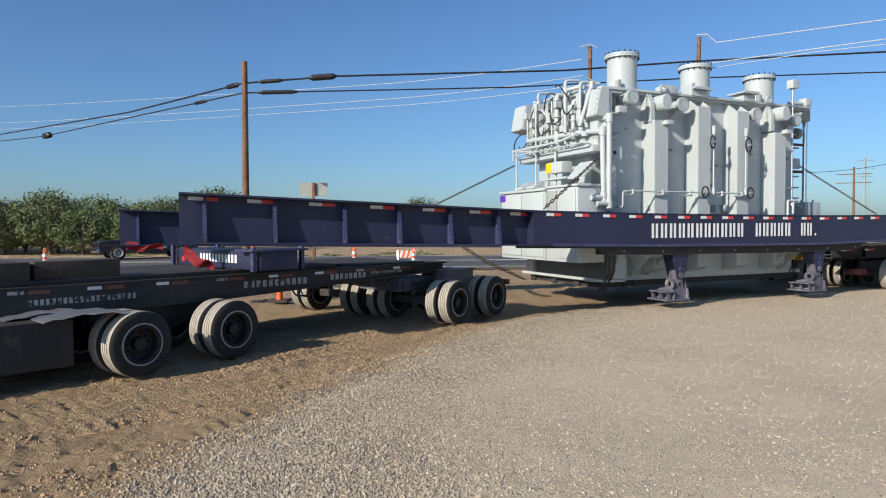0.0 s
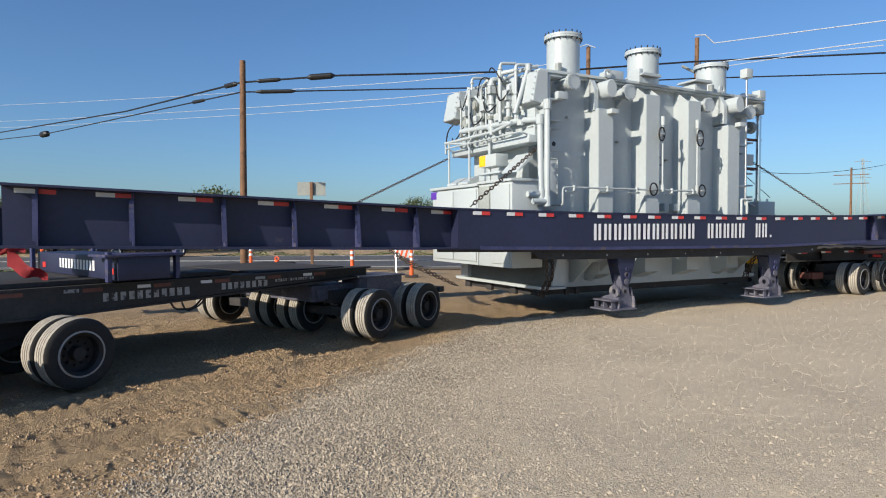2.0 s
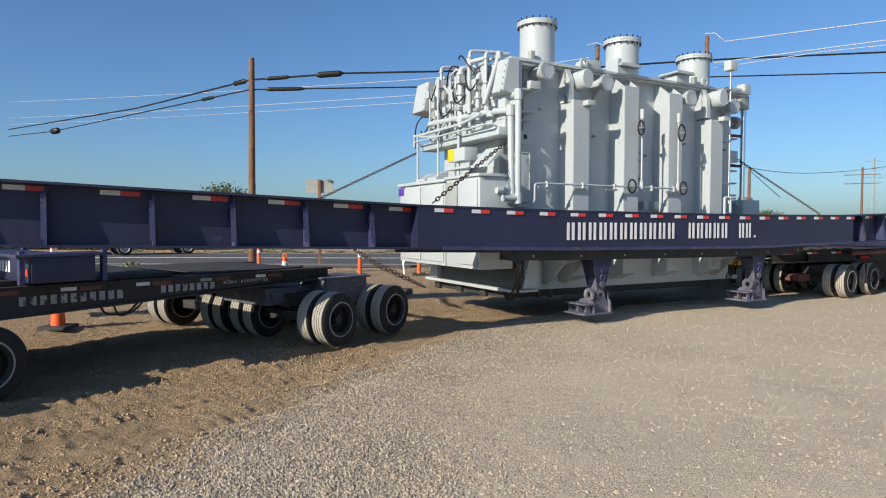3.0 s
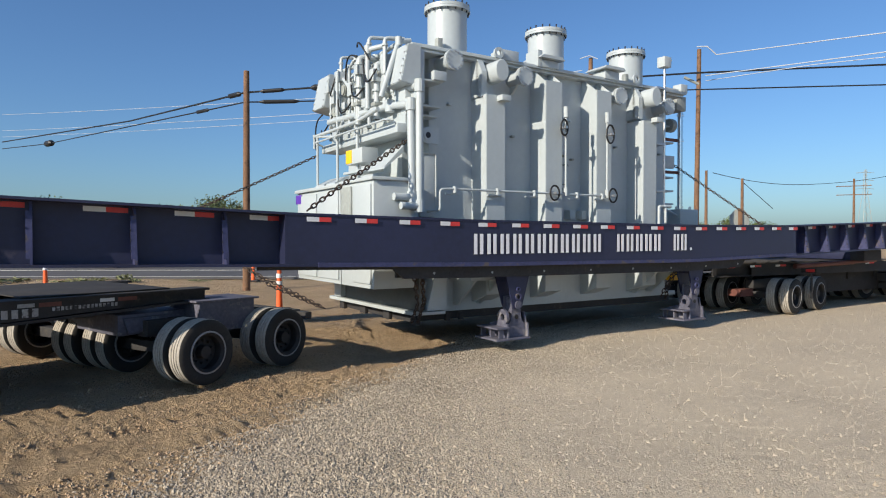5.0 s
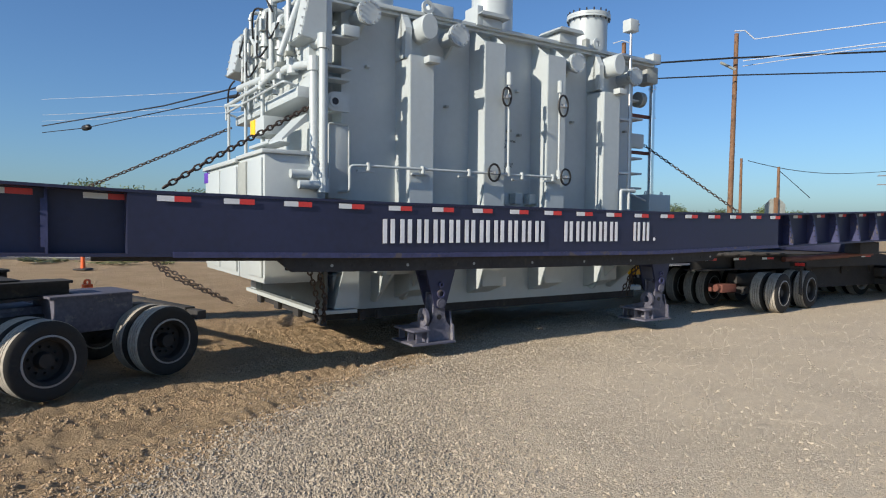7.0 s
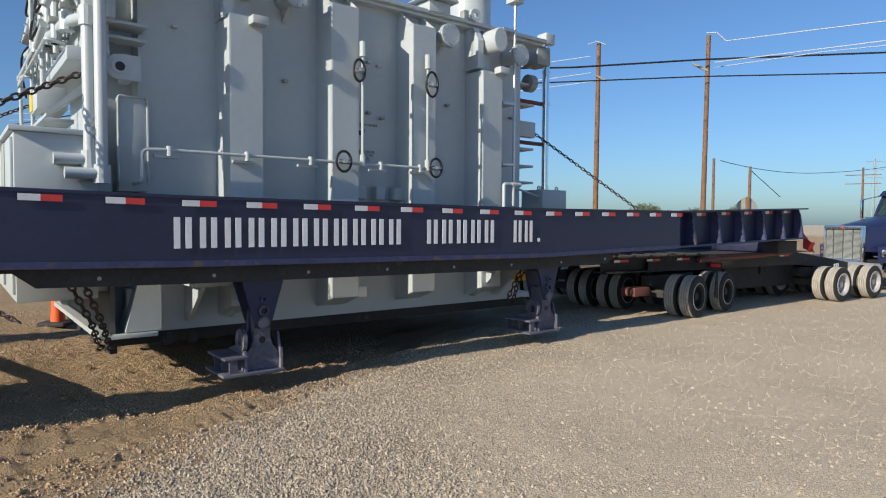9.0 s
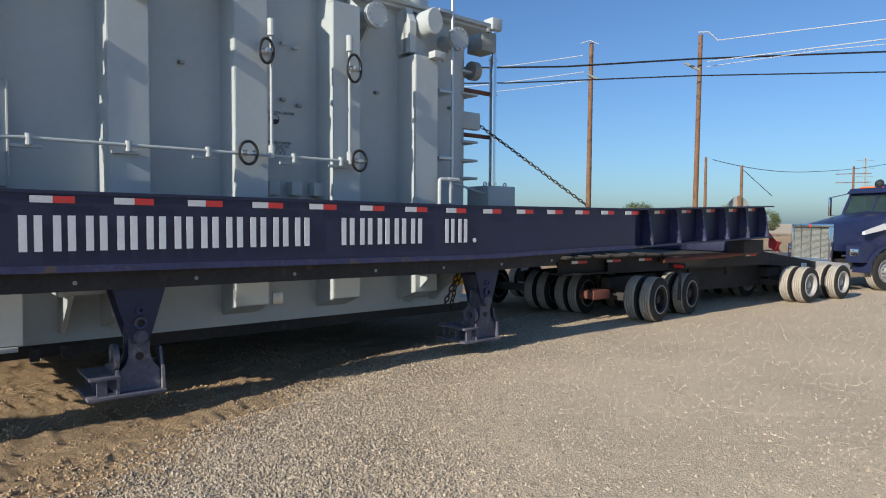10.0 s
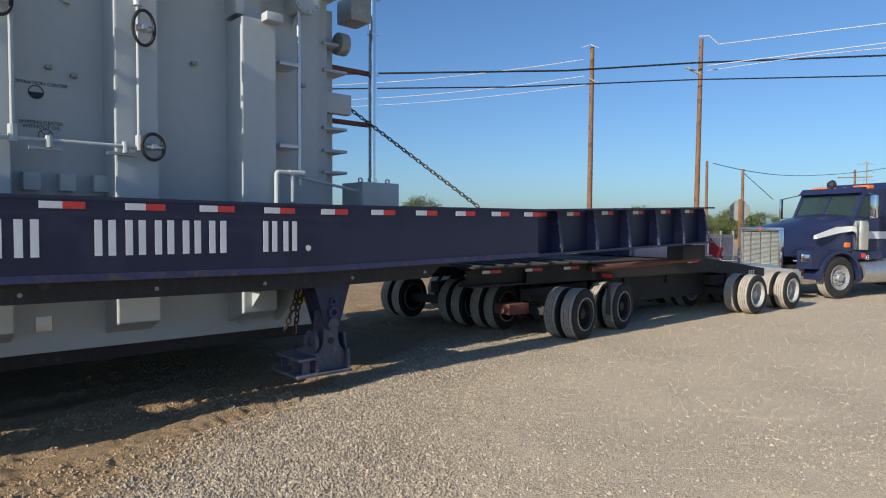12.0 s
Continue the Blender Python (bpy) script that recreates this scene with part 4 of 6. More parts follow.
def control_end(tr):
    """The end wall with its cabinet, conduits and relays."""
    bm = bmesh.new()
    box(bm, -5.9, -5.34, 2.02, 3.95, 0.95, 2.47, 0.012)
    box(bm, -5.95, -5.3, 1.98, 4.0, 2.47, 2.53, 0.012)
    cab = part("control_cabinet", bm, WHITEGREY, tr, "white control cabinet with doors")
    for y0, y1 in ((2.06, 2.95), (3.0, 3.9)):
        bm = bmesh.new()
        box(bm, -5.925, -5.9, y0, y1, 1.02, 2.42, 0.008)
        part("cabinet_door", bm, WHITEGREY, cab)
    bm = bmesh.new()
    box(bm, -5.93, -5.9, 3.72, 3.98, 2.28, 2.44, 0.004)
    part("label_plate", bm, PURPLE, cab, "purple label")
    bm = bmesh.new()
    box(bm, -5.9, -5.24, 0.84, 1.98, 0.95, 2.50, 0.012)
    box(bm, -5.94, -5.2, 0.80, 2.0, 2.50, 2.55, 0.012)
    cab2 = part("control_cabinet", bm, WHITEGREY, tr, "white control cabinet with doors")
    bm = bmesh.new()
    box(bm, -5.925, -5.9, 0.9, 1.5, 1.02, 2.45, 0.008)
    part("cabinet_door", bm, WHITEGREY, cab2)
    bm = bmesh.new()
    box(bm, -5.93, -5.9, 1.56, 1.93, 1.3, 2.45, 0.006)
    part("window_plate", bm, GREYDARK, cab2, "grey inset panel")
    bm = bmesh.new()
    box(bm, -5.48, -5.08, 1.0, 4.0, 1.0, 2.2)
    box(bm, -5.46, -5.08, 0.95, 3.9, 3.22, 3.36, 0.02)
    box(bm, -5.30, -5.08, 1.0, 3.8, 3.36, 4.0, 0.02)
    part("end_ledge", bm, GREY, tr)
    slant_box(tr, 0.84, 1.34, 4.50, 3.88, -5.12)
    slant_box(tr, 3.55, 4.10, 4.62, 3.96, -5.22)
    # relays and boxes between the slanted covers
    rng = random.Random(4)
    for y, z0, z1, w, d in ((1.48, 3.9, 4.5, 0.12, 0.30), (1.75, 3.85, 4.42, 0.2, 0.22), (2.1, 3.9, 4.3, 0.16, 0.28), (2.42, 3.8, 4.45, 0.12, 0.2), (2.75, 3.9, 4.4, 0.26, 0.24), (3.15, 3.85, 4.5, 0.2, 0.3), (3.4, 3.9, 4.2, 0.1, 0.26)):
        bm = bmesh.new()
        box(bm, -5.12 - d, -5.08, y, y + w, z0, z1, 0.015)
        part("relay_box", bm, GREY if rng.random() < 0.7 else GREYDARK, tr)
    # conduits
    runs = [
        ([(-5.52, 0.74, 2.14), (-5.21, 0.74, 2.14), (-5.21, 0.74, 3.88), (-5.25, 1.3, 3.92), (-5.3, 1.8, 3.95)], 0.055),
        ([(-5.60, 0.80, 2.27), (-5.30, 0.80, 2.27), (-5.30, 0.84, 3.62), (-5.4, 1.3, 3.66), (-5.55, 3.3, 3.7)], 0.055),
        ([(-5.5, 1.85, 3.7), (-5.5, 1.85, 4.62), (-5.3, 1.6, 4.66)], 0.042),
        ([(-5.5, 2.55, 3.4), (-5.5, 2.55, 4.5), (-5.5, 2.3, 4.6), (-5.3, 2.3, 4.6)], 0.026),
        ([(-5.55, 2.95, 2.55), (-5.55, 2.95, 4.5)], 0.024),
        ([(-5.52, 2.2, 2.55), (-5.52, 2.2, 3.9), (-5.52, 2.75, 4.35)], 0.03),
        ([(-5.6, 1.3, 3.6), (-5.6, 2.0, 3.52), (-5.6, 3.9, 3.52)], 0.032),
        ([(-5.6, 3.9, 3.3), (-5.6, 3.9, 3.52), (-5.6, 2.9, 3.4), (-5.6, 2.6, 3.62)], 0.022),
        ([(-5.35, 3.3, 4.5), (-5.35, 3.3, 4.6), (-5.2, 2.2, 4.62), (-5.2, 1.4, 4.66)], 0.034),
        ([(-5.6, 3.75, 2.55), (-5.6, 3.75, 3.5)], 0.022),
        ([(-5.6, 1.2, 3.75), (-5.3, 1.2, 4.62), (-5.1, 1.2, 4.66)], 0.04),
    ]
    for pts, r in runs:
        bm = bmesh.new()
        tube(bm, bent(pts, 0.07), r, 16)
        for p in pts[1:-1]:
            cyl(bm, Vector(p) - Vector((0, 0, r * 1.6)), Vector(p) + Vector((0, 0, r * 1.6)), r * 1.35, seg=12)
        part("conduit", bm, GREY, tr)
    # upright pipes with collars, each turned into the wall at its head
    for y, z0, z1, r, x in ((1.46, 3.62, 4.72, 0.034, -5.40), (1.62, 3.50, 4.36, 0.048, -5.46), (1.97, 3.42, 4.86, 0.030, -5.42), (2.20, 3.60, 4.58, 0.058, -5.48), (2.46, 3.38, 4.66, 0.022, -5.44),
                           (2.64, 3.62, 4.42, 0.034, -5.40), (2.99, 3.30, 4.78, 0.028, -5.46), (3.24, 3.60, 4.52, 0.046, -5.42), (3.46, 3.40, 4.32, 0.020, -5.46)):
        bm = bmesh.new()
        tube(bm, bent([(x, y, z0), (x, y, z1), (-5.08, y - 0.04, z1 + 0.02)], 0.07), r, 12)
        for z in (z0, (z0 + z1) / 2, z1 - 0.12):
            cyl(bm, (x, y, z), (x, y, z + 0.035), r * 1.5, seg=12)
        pp = part("riser_pipe", bm, GREY, tr)
        bm = bmesh.new()
        box(bm, x - 0.01, -5.08, y - 0.015, y + 0.015, z0 + 0.22, z0 + 0.25, 0.003)
        box(bm, x - r * 1.4, x + r * 1.4, y - r * 1.4, y + r * 1.4, z0 + 0.205, z0 + 0.265, 0.004)
        part("pipe_clamp", bm, GREYDARK, pp)
    # black cables sagging from box to box
    for y0, z0, y1, z1, d in ((1.5, 4.25, 1.98, 4.5, 0.28), (1.98, 4.05, 2.45, 4.3, 0.22), (2.2, 4.6, 2.66, 4.3, -0.16), (2.46, 3.9, 3.0, 4.15, 0.25), (3.0, 4.55, 3.3, 4.2, 0.18), (3.24, 3.8, 3.75, 3.62, 0.16), (3.7, 3.9, 4.02, 3.3, -0.12), (1.75, 4.45, 2.2, 4.75, -0.14)):
        bm = bmesh.new()
        tube(bm, [(-5.52 - 0.06 * math.sin(math.pi * k / 12), y0 + (y1 - y0) * k / 12, z0 + (z1 - z0) * k / 12 - d * math.sin(math.pi * k / 12)) for k in range(13)], 0.014, 8)
        part("flexible_hose", bm, BLACK, tr, "sagging black cable")
    # terminal boxes with lids
    for y, z, w, h, x in ((1.56, 4.08, 0.13, 0.18, -5.54), (1.90, 3.76, 0.16, 0.12, -5.50), (2.10, 4.30, 0.10, 0.14, -5.56), (2.38, 4.02, 0.15, 0.20, -5.54), (2.74, 3.86, 0.12, 0.10, -5.50), (2.92, 4.36, 0.14, 0.16, -5.54), (3.16, 4.02, 0.12, 0.22, -5.52), (3.40, 4.26, 0.10, 0.12, -5.52)):
        bm = bmesh.new()
        box(bm, x, -5.12, y, y + w, z, z + h, 0.006)
        tb = part("terminal_box", bm, GREY, tr)
        bm = bmesh.new()
        box(bm, x - 0.012, x, y - 0.008, y + w + 0.008, z - 0.008, z + h + 0.008, 0.003)
        part("box_lid", bm, WHITEGREY, tb)
    # grab rail and drip edge over the ledge
    bm = bmesh.new()
    tube(bm, bent([(-5.46, 1.0, 3.36), (-5.62, 1.0, 3.40), (-5.62, 3.86, 3.40), (-5.46, 3.86, 3.36)], 0.05), 0.016, 8)
    part("ledge_rail", bm, GREY, tr)
    for y, z, r in ((2.3, 4.15, 0.09), (2.9, 4.2, 0.10), (1.62, 4.2, 0.08), (3.32, 3.9, 0.08)):
        bm = bmesh.new()
        cyl(bm, (-5.3, y, z), (-5.46, y, z), r, seg=22)
        cyl(bm, (-5.46, y, z), (-5.48, y, z), r * 0.85, seg=22)
        part("dial_gauge", bm, GREYDARK, tr, "round dial gauge")
    bm = bmesh.new()
    box(bm, -5.62, -5.34, 1.82, 2.42, 2.86, 3.10, 0.012)
    jb = part("junction_box", bm, WHITEGREY, tr)
    bm = bmesh.new()
    box(bm, -5.63, -5.61, 2.2, 2.42, 2.88, 3.09, 0.002)
    part("warning_label", bm, YELLOW, jb, "yellow warning label")
    bm = bmesh.new()
    box(bm, -5.6, -5.3, 1.7, 2.6, 2.72, 2.76, 0.004)
    for y in (2.9, 3.4):
        prism(bm, [(-5.35, 2.75), (-5.62, 2.62), (-5.62, 2.58), (-5.35, 2.58)], "y", y, y + 0.4)
    prism(bm, [(-5.3, 3.05), (-5.62, 2.72), (-5.62, 2.69), (-5.3, 2.95)], "y", 1.05, 1.6)
    part("small_shelf", bm, GREY, tr)


def chain(points, name_label, size=1.0):
    """A tie-down chain of welded links, turned by a quarter from link to link."""
    bm = bmesh.new()
    pts = [Vector(p) for p in points]
    L = 0.074 * size
    k = 0
    for a, b in zip(pts, pts[1:]):
        n = max(2, int((b - a).length / L))
        d = (b - a).normalized()
        q = d.to_track_quat("X", "Z")
        for i in range(n):
            c = a + (b - a) * ((i + 0.5) / n)
            turn = q.to_matrix().to_4x4() @ Matrix.Rotation(radians(90 * (k % 2) + 25), 4, "X")
            ring = []
            for s in range(10):
                u = 2 * math.pi * s / 10
                ring.append(Matrix.Translation(c) @ turn @ Vector((0.049 * size * math.cos(u), 0.026 * size * math.sin(u), 0)))
            tube(bm, ring, 0.0105 * size, 5, closed=True)
            k += 1
    me = finish(bm, "tie_down_chain", CHAIN)
    return tagged(new("tie_down_chain", me), name_label, "chain", group="tie-down chains")


def flag(label, pts, thick=0.006):
    """A limp mesh flag: a rippled strip of cloth."""
    bm = bmesh.new()
    (ax, ay, az), (bx, by, bz), h = pts
    n, m = 12, 6
    grid = []
    for i in range(n + 1):
        row = []
        for j in range(m + 1):
            u, v = i / n, j / m
            w = 0.05 * math.sin(u * 7 + v * 2.5) * (0.3 + u)
            row.append(bm.verts.new((ax + (bx - ax) * u, ay + (by - ay) * u + w, az + (bz - az) * u - h * v * (1 - 0.55 * u) + 0.03 * math.sin(u * 9 + v))))
        grid.append(row)
    for i in range(n):
        for j in range(m):
            bm.faces.new((grid[i][j], grid[i + 1][j], grid[i + 1][j + 1], grid[i][j + 1]))
    bmesh.ops.solidify(bm, geom=list(bm.faces), thickness=thick)
    return tagged(new("warning_flag", finish(bm, "warning_flag", FLAG)), label, "flag", group="red warning flags")


# ---- dollies ----
TYRE_R = 0.385


def wheel_meshes(white):
    out = {}
    bm = bmesh.new()
    R = TYRE_R
    prof = [(0.215, -0.10), (0.26, -0.118), (0.33, -0.118), (R - 0.02, -0.105), (R - 0.004, -0.09)]
    x = -0.085
    for k in range(4):
        prof += [(R, x + 0.004), (R, x + 0.034), (R - 0.014, x + 0.038), (R - 0.014, x + 0.042)]
        x += 0.0425
    prof += [(R - 0.004, 0.09), (R - 0.02, 0.105), (0.33, 0.118), (0.26, 0.118), (0.215, 0.10)]
    spin(bm, prof, 44)
    out["tyre"] = finish(bm, "tyre", RUBBER)
    out["tyre"].materials.append(TREAD)
    for p in out["tyre"].polygons:
        if math.hypot(p.center.x, p.center.z) > R - 0.012:
            p.material_index = 1
    bm = bmesh.new()
    spin(bm, [(0.232, -0.125), (0.250, -0.122), (0.250, -0.106), (0.232, -0.106)], 36)
    out["flange"] = finish(bm, "rim_flange", RIMWHITE if white else RIMEDGE)
    bm = bmesh.new()
    spin(bm, [(0.0, 0.0), (0.20, -0.01), (0.20, 0.01), (0.0, 0.02)], 32, closed=False)
    spin(bm, [(0.235, -0.118), (0.205, -0.09), (0.20, 0.09), (0.19, 0.09), (0.197, -0.09), (0.228, -0.12)], 36, pose(0, -0.015, 0))
    cyl(bm, (0, 0.0, 0), (0, -0.09, 0), 0.085, 0.07, 20)
    bolts(bm, (0, 0.0, 0), 0.13, 10, 0.014, "y", 0.05)
    out["disc"] = finish(bm, "wheel_disc", RIMWHITE if white else RIM)
    return out


WHEELS = []      # (wheel, dolly path, place)


def dual_wheel(dolly, meshes, x, y, path, r=TYRE_R, single=False, turn=0.0):
    """Two tyres side by side on one hub, outer face towards -y."""
    w = new("dual_wheel" if not single else "wheel")
    w.parent = dolly
    w.matrix_basis = pose(x, y, r, 0, 0, turn)
    for k in ((0.0,) if single else (0.0, 0.285)):
        share("tyre", meshes["tyre"], w, pose(0, 0.125 + k, 0))
        share("rim_flange", meshes["flange"], w, pose(0, 0.125 + k, 0))
    share("wheel_disc", meshes["disc"], w, pose(0, 0.14, 0))
    WHEELS.append((w, path, (x, y, r), turn))


AXLE_Y = (0.0, 1.42, 2.12, 3.54)


def ibeam(bm, x0, x1, y, z0, z1, w=0.3, t=0.03):
    box(bm, x0, x1, y, y + w, z1 - t, z1)
    box(bm, x0, x1, y, y + w, z0, z0 + t)
    box(bm, x0, x1, y + w * 0.35, y + w * 0.35 + t, z0 + t, z1 - t)


def bogie(dolly, meshes, xs, path, turn=0.0):
    """Axle lines of four dual wheels, swung by turn about the first axle's near hub."""
    a, b = min(xs), max(xs)
    c, s = math.cos(radians(turn)), math.sin(radians(turn))
    swing = pose(a, 0, 0, 0, 0, turn) @ pose(-a, 0, 0)
    for x in xs:
        bm = bmesh.new()
        box(bm, x - 0.07, x + 0.07, 0.25, 3.85, 0.31, 0.45, 0.01, swing)
        part("axle", bm, BLACKFRAME, dolly)
        for y in AXLE_Y:
            q = swing @ Vector((x, y, 0))
            dual_wheel(dolly, meshes, q.x, q.y, path, turn=turn)
    for y in (0.85, 2.75):
        bm = bmesh.new()
        box(bm, a - 0.2, b + 0.3, y, y + 0.2, 0.52, 0.72, 0.01, swing)
        prism(bm, [(a - 0.1, 0.52), (b + 0.1, 0.52), ((a + b) / 2, 0.3)], "y", y + 0.05, y + 0.15, swing)
        part("suspension_beam", bm, BLACKFRAME, dolly)


def bars(parent, x0, x1, z0, z1, n, y, material, w=0.62):
    for k in range(n):
        a = x0 + (x1 - x0) * k / n
        bm = bmesh.new()
        b = a + (x1 - x0) / n * w
        prism(bm, [(a, z0), (b, z0), (b, z1), (a, z1)], "y", y - 0.003, y + 0.002)
        part("lettering_bar", bm, material, parent, smooth=False)


def lead_dolly():
    dl = tagged(new("lead_dolly"), "long black spine dolly on rows of dual tyres", "dolly", group="transport dollies")
    ms = wheel_meshes(False)
    bogie(dl, ms, (0.0, 1.28), lead_at, 8.0)
    bogie(dl, ms, (-5.45, -4.15), lead_at, 9.0)
    bogie(dl, ms, (-10.2, -9.0), lead_at)
    bm = bmesh.new()
    box(bm, -8.6, -6.10, 0.24, 3.6, 0.20, 0.73, 0.03)
    part("tool_box", bm, BLACKFRAME, dl, "low black side box")
    for y in (0.80, 2.9):
        bm = bmesh.new()
        # level along the deck, then tapering towards its tail
        for z0, z1, z2, z3, u, v in ((0.72, 0.75, 0.90, 0.93, 0.0, 0.32), (0.75, 1.04, 0.93, 1.04, 0.112, 0.142), (1.04, 1.07, 1.04, 1.07, 0.0, 0.32)):
            prism(bm, [(-11.0, z0), (-4.2, z0), (0.5, z2), (0.5, z3), (-4.2, z1), (-11.0, z1)], "y", y + u, y + v)
        b = part("spine_beam", bm, BLACKFRAME, dl, "black spine beam with faded lettering")
        if y < 1:
            bm = bmesh.new()
            prism(bm, [(-11.0, 0.745), (-4.2, 0.745), (-0.6, 0.905), (-0.6, 1.045), (-11.0, 1.045)], "y", 0.815, 0.83)
            part("beam_web", bm, BLACKFRAME, b)
            bars(b, -3.72, -2.62, 0.86, 0.96, 11, 0.812, FADED)
            bars(b, -2.2, -1.45, 0.885, 0.975, 8, 0.812, FADED)
            bars(b, -1.35, -0.65, 0.935, 0.975, 16, 0.812, FADED)
            bars(b, -6.4, -5.2, 0.85, 0.92, 20, 0.812, FADED)
            for k in range(8):
                x = -6.6 + 0.82 * k
                bm = bmesh.new()
                box(bm, x, x + 0.16, 0.806, 0.812, 0.99, 1.03)
                part("white_reflector", bm, TAPEW if k % 3 else FADED, b)
                bm = bmesh.new()
                box(bm, x + 0.2, x + 0.42, 0.806, 0.812, 0.985, 1.03)
                part("red_reflector", bm, RUST, b)
    bm = bmesh.new()
    box(bm, -10.8, -2.0, 0.9, 3.1, 1.075, 1.13, 0.006)
    box(bm, -1.6, 0.05, 0.95, 3.1, 1.075, 1.09, 0.006)
    part("deck_plate", bm, BLACKFRAME, dl, "black painted deck plate")
    for x in (-8.8, -7.4, -6.2, -3.3, -1.0):
        bm = bmesh.new()
        box(bm, x, x + 0.2, 1.1, 2.95, 0.79, 1.06, 0.01)
        part("cross_member", bm, BLACKFRAME, dl)
    # bolster on which the girders' front ends lie
    bm = bmesh.new()
    box(bm, -3.75, -3.15, 0.30, 3.0, 1.134, 1.40, 0.01)
    bo = part("bolster", bm, NAVY, dl, "navy bolster beam with a white sign board")
    for x in (-3.85, -3.07):
        for y in (0.32, 2.9):
            bm = bmesh.new()
            box(bm, x, x + 0.05, y, y + 0.08, 1.12, 1.46, 0.005)
            part("bolster_stake", bm, NAVY_WORN, bo)
    bm = bmesh.new()
    box(bm, -3.9, -3.0, 0.25, 0.75, 1.40, 1.43, 0.006)
    part("bolster_clamp", bm, NAVY_WORN, bo)
    for k in range(12):
        bm = bmesh.new()
        y = 2.05 - 0.10 * k
        box(bm, -3.757, -3.752, y, y + 0.06, 1.22, 1.34)
        part("sign_bar", bm, WHITE, bo)
    for y in (0.40, 2.65):
        bm = bmesh.new()
        box(bm, -3.757, -3.752, y, y + 0.12, 1.2, 1.27)
        part("red_reflector", bm, TAPER, bo)
    # rear suspension block with chain on top
    bm = bmesh.new()
    box(bm, 0.25, 1.05, 0.62, 1.25, 0.52, 0.90, 0.012)
    box(bm, 0.2, 1.1, 0.58, 1.3, 0.90, 0.925, 0.006)
    box(bm, 0.25, 1.05, 2.6, 3.2, 0.52, 0.90, 0.012)
    box(bm, -0.6, 0.25, 0.95, 3.1, 0.55, 0.80, 0.01)
    part("equaliser_block", bm, SCUFFED, dl, "scuffed blue equaliser block")
    bm = bmesh.new()
    prism(bm, [(-0.55, 0.76), (0.0, 0.76), (-0.1, 0.58), (-0.5, 0.58)], "y", 0.9, 0.95)
    part("mud_shield", bm, SCUFFED, dl)
    bm = bmesh.new()
    box(bm, 1.62, 1.73, 0.25, 0.6, 0.58, 0.68, 0.006)
    box(bm, 1.60, 1.73, 0.5, 3.6, 0.62, 0.70, 0.006)
    part("mud_flap", bm, BLACKFRAME, dl)
    for x, y in ((-5.95, 0.05), (-5.0, 0.9), (-6.2, 0.5)):
        bm = bmesh.new()
        up = [(x - 0.5 + 0.1 * k, 0.80 - 0.0022 * (k - 5) ** 2 + 0.01 * math.sin(k * 2.1 + y)) for k in range(11)]
        prism(bm, up + [(u, z - 0.012) for u, z in up[::-1]], "y", y, y + 0.5)
        part("fender", bm, STEEL, dl, "bent bare metal fender")
    bm = bmesh.new()
    tube(bm, bent([(-2.9, 0.86, 0.80), (-2.85, 0.84, 0.68), (-2.6, 0.84, 0.66), (-2.45, 0.86, 0.80)], 0.1), 0.014, 8)
    tube(bm, bent([(-2.75, 0.86, 0.80), (-2.7, 0.84, 0.63), (-2.5, 0.84, 0.70), (-2.4, 0.86, 0.80)], 0.1), 0.012, 8)
    part("air_hose", bm, BLACK, dl)
    return dl


def timbers():
    out = []
    for x0, x1, y, z in ((-7.4, -6.35, 0.9, 1.13), (-6.3, -5.35, 0.95, 1.13), (-7.3, -6.4, 1.3, 1.13)):
        bm = bmesh.new()
        box(bm, x0, x1, y, y + 0.3, z, z + 0.22, 0.015)
        out.append(tagged(new("timber_block", finish(bm, "timber_block", TIMBER)), "dark oily timber block lying on the dolly deck", "timber", group="timber blocks"))
    return out


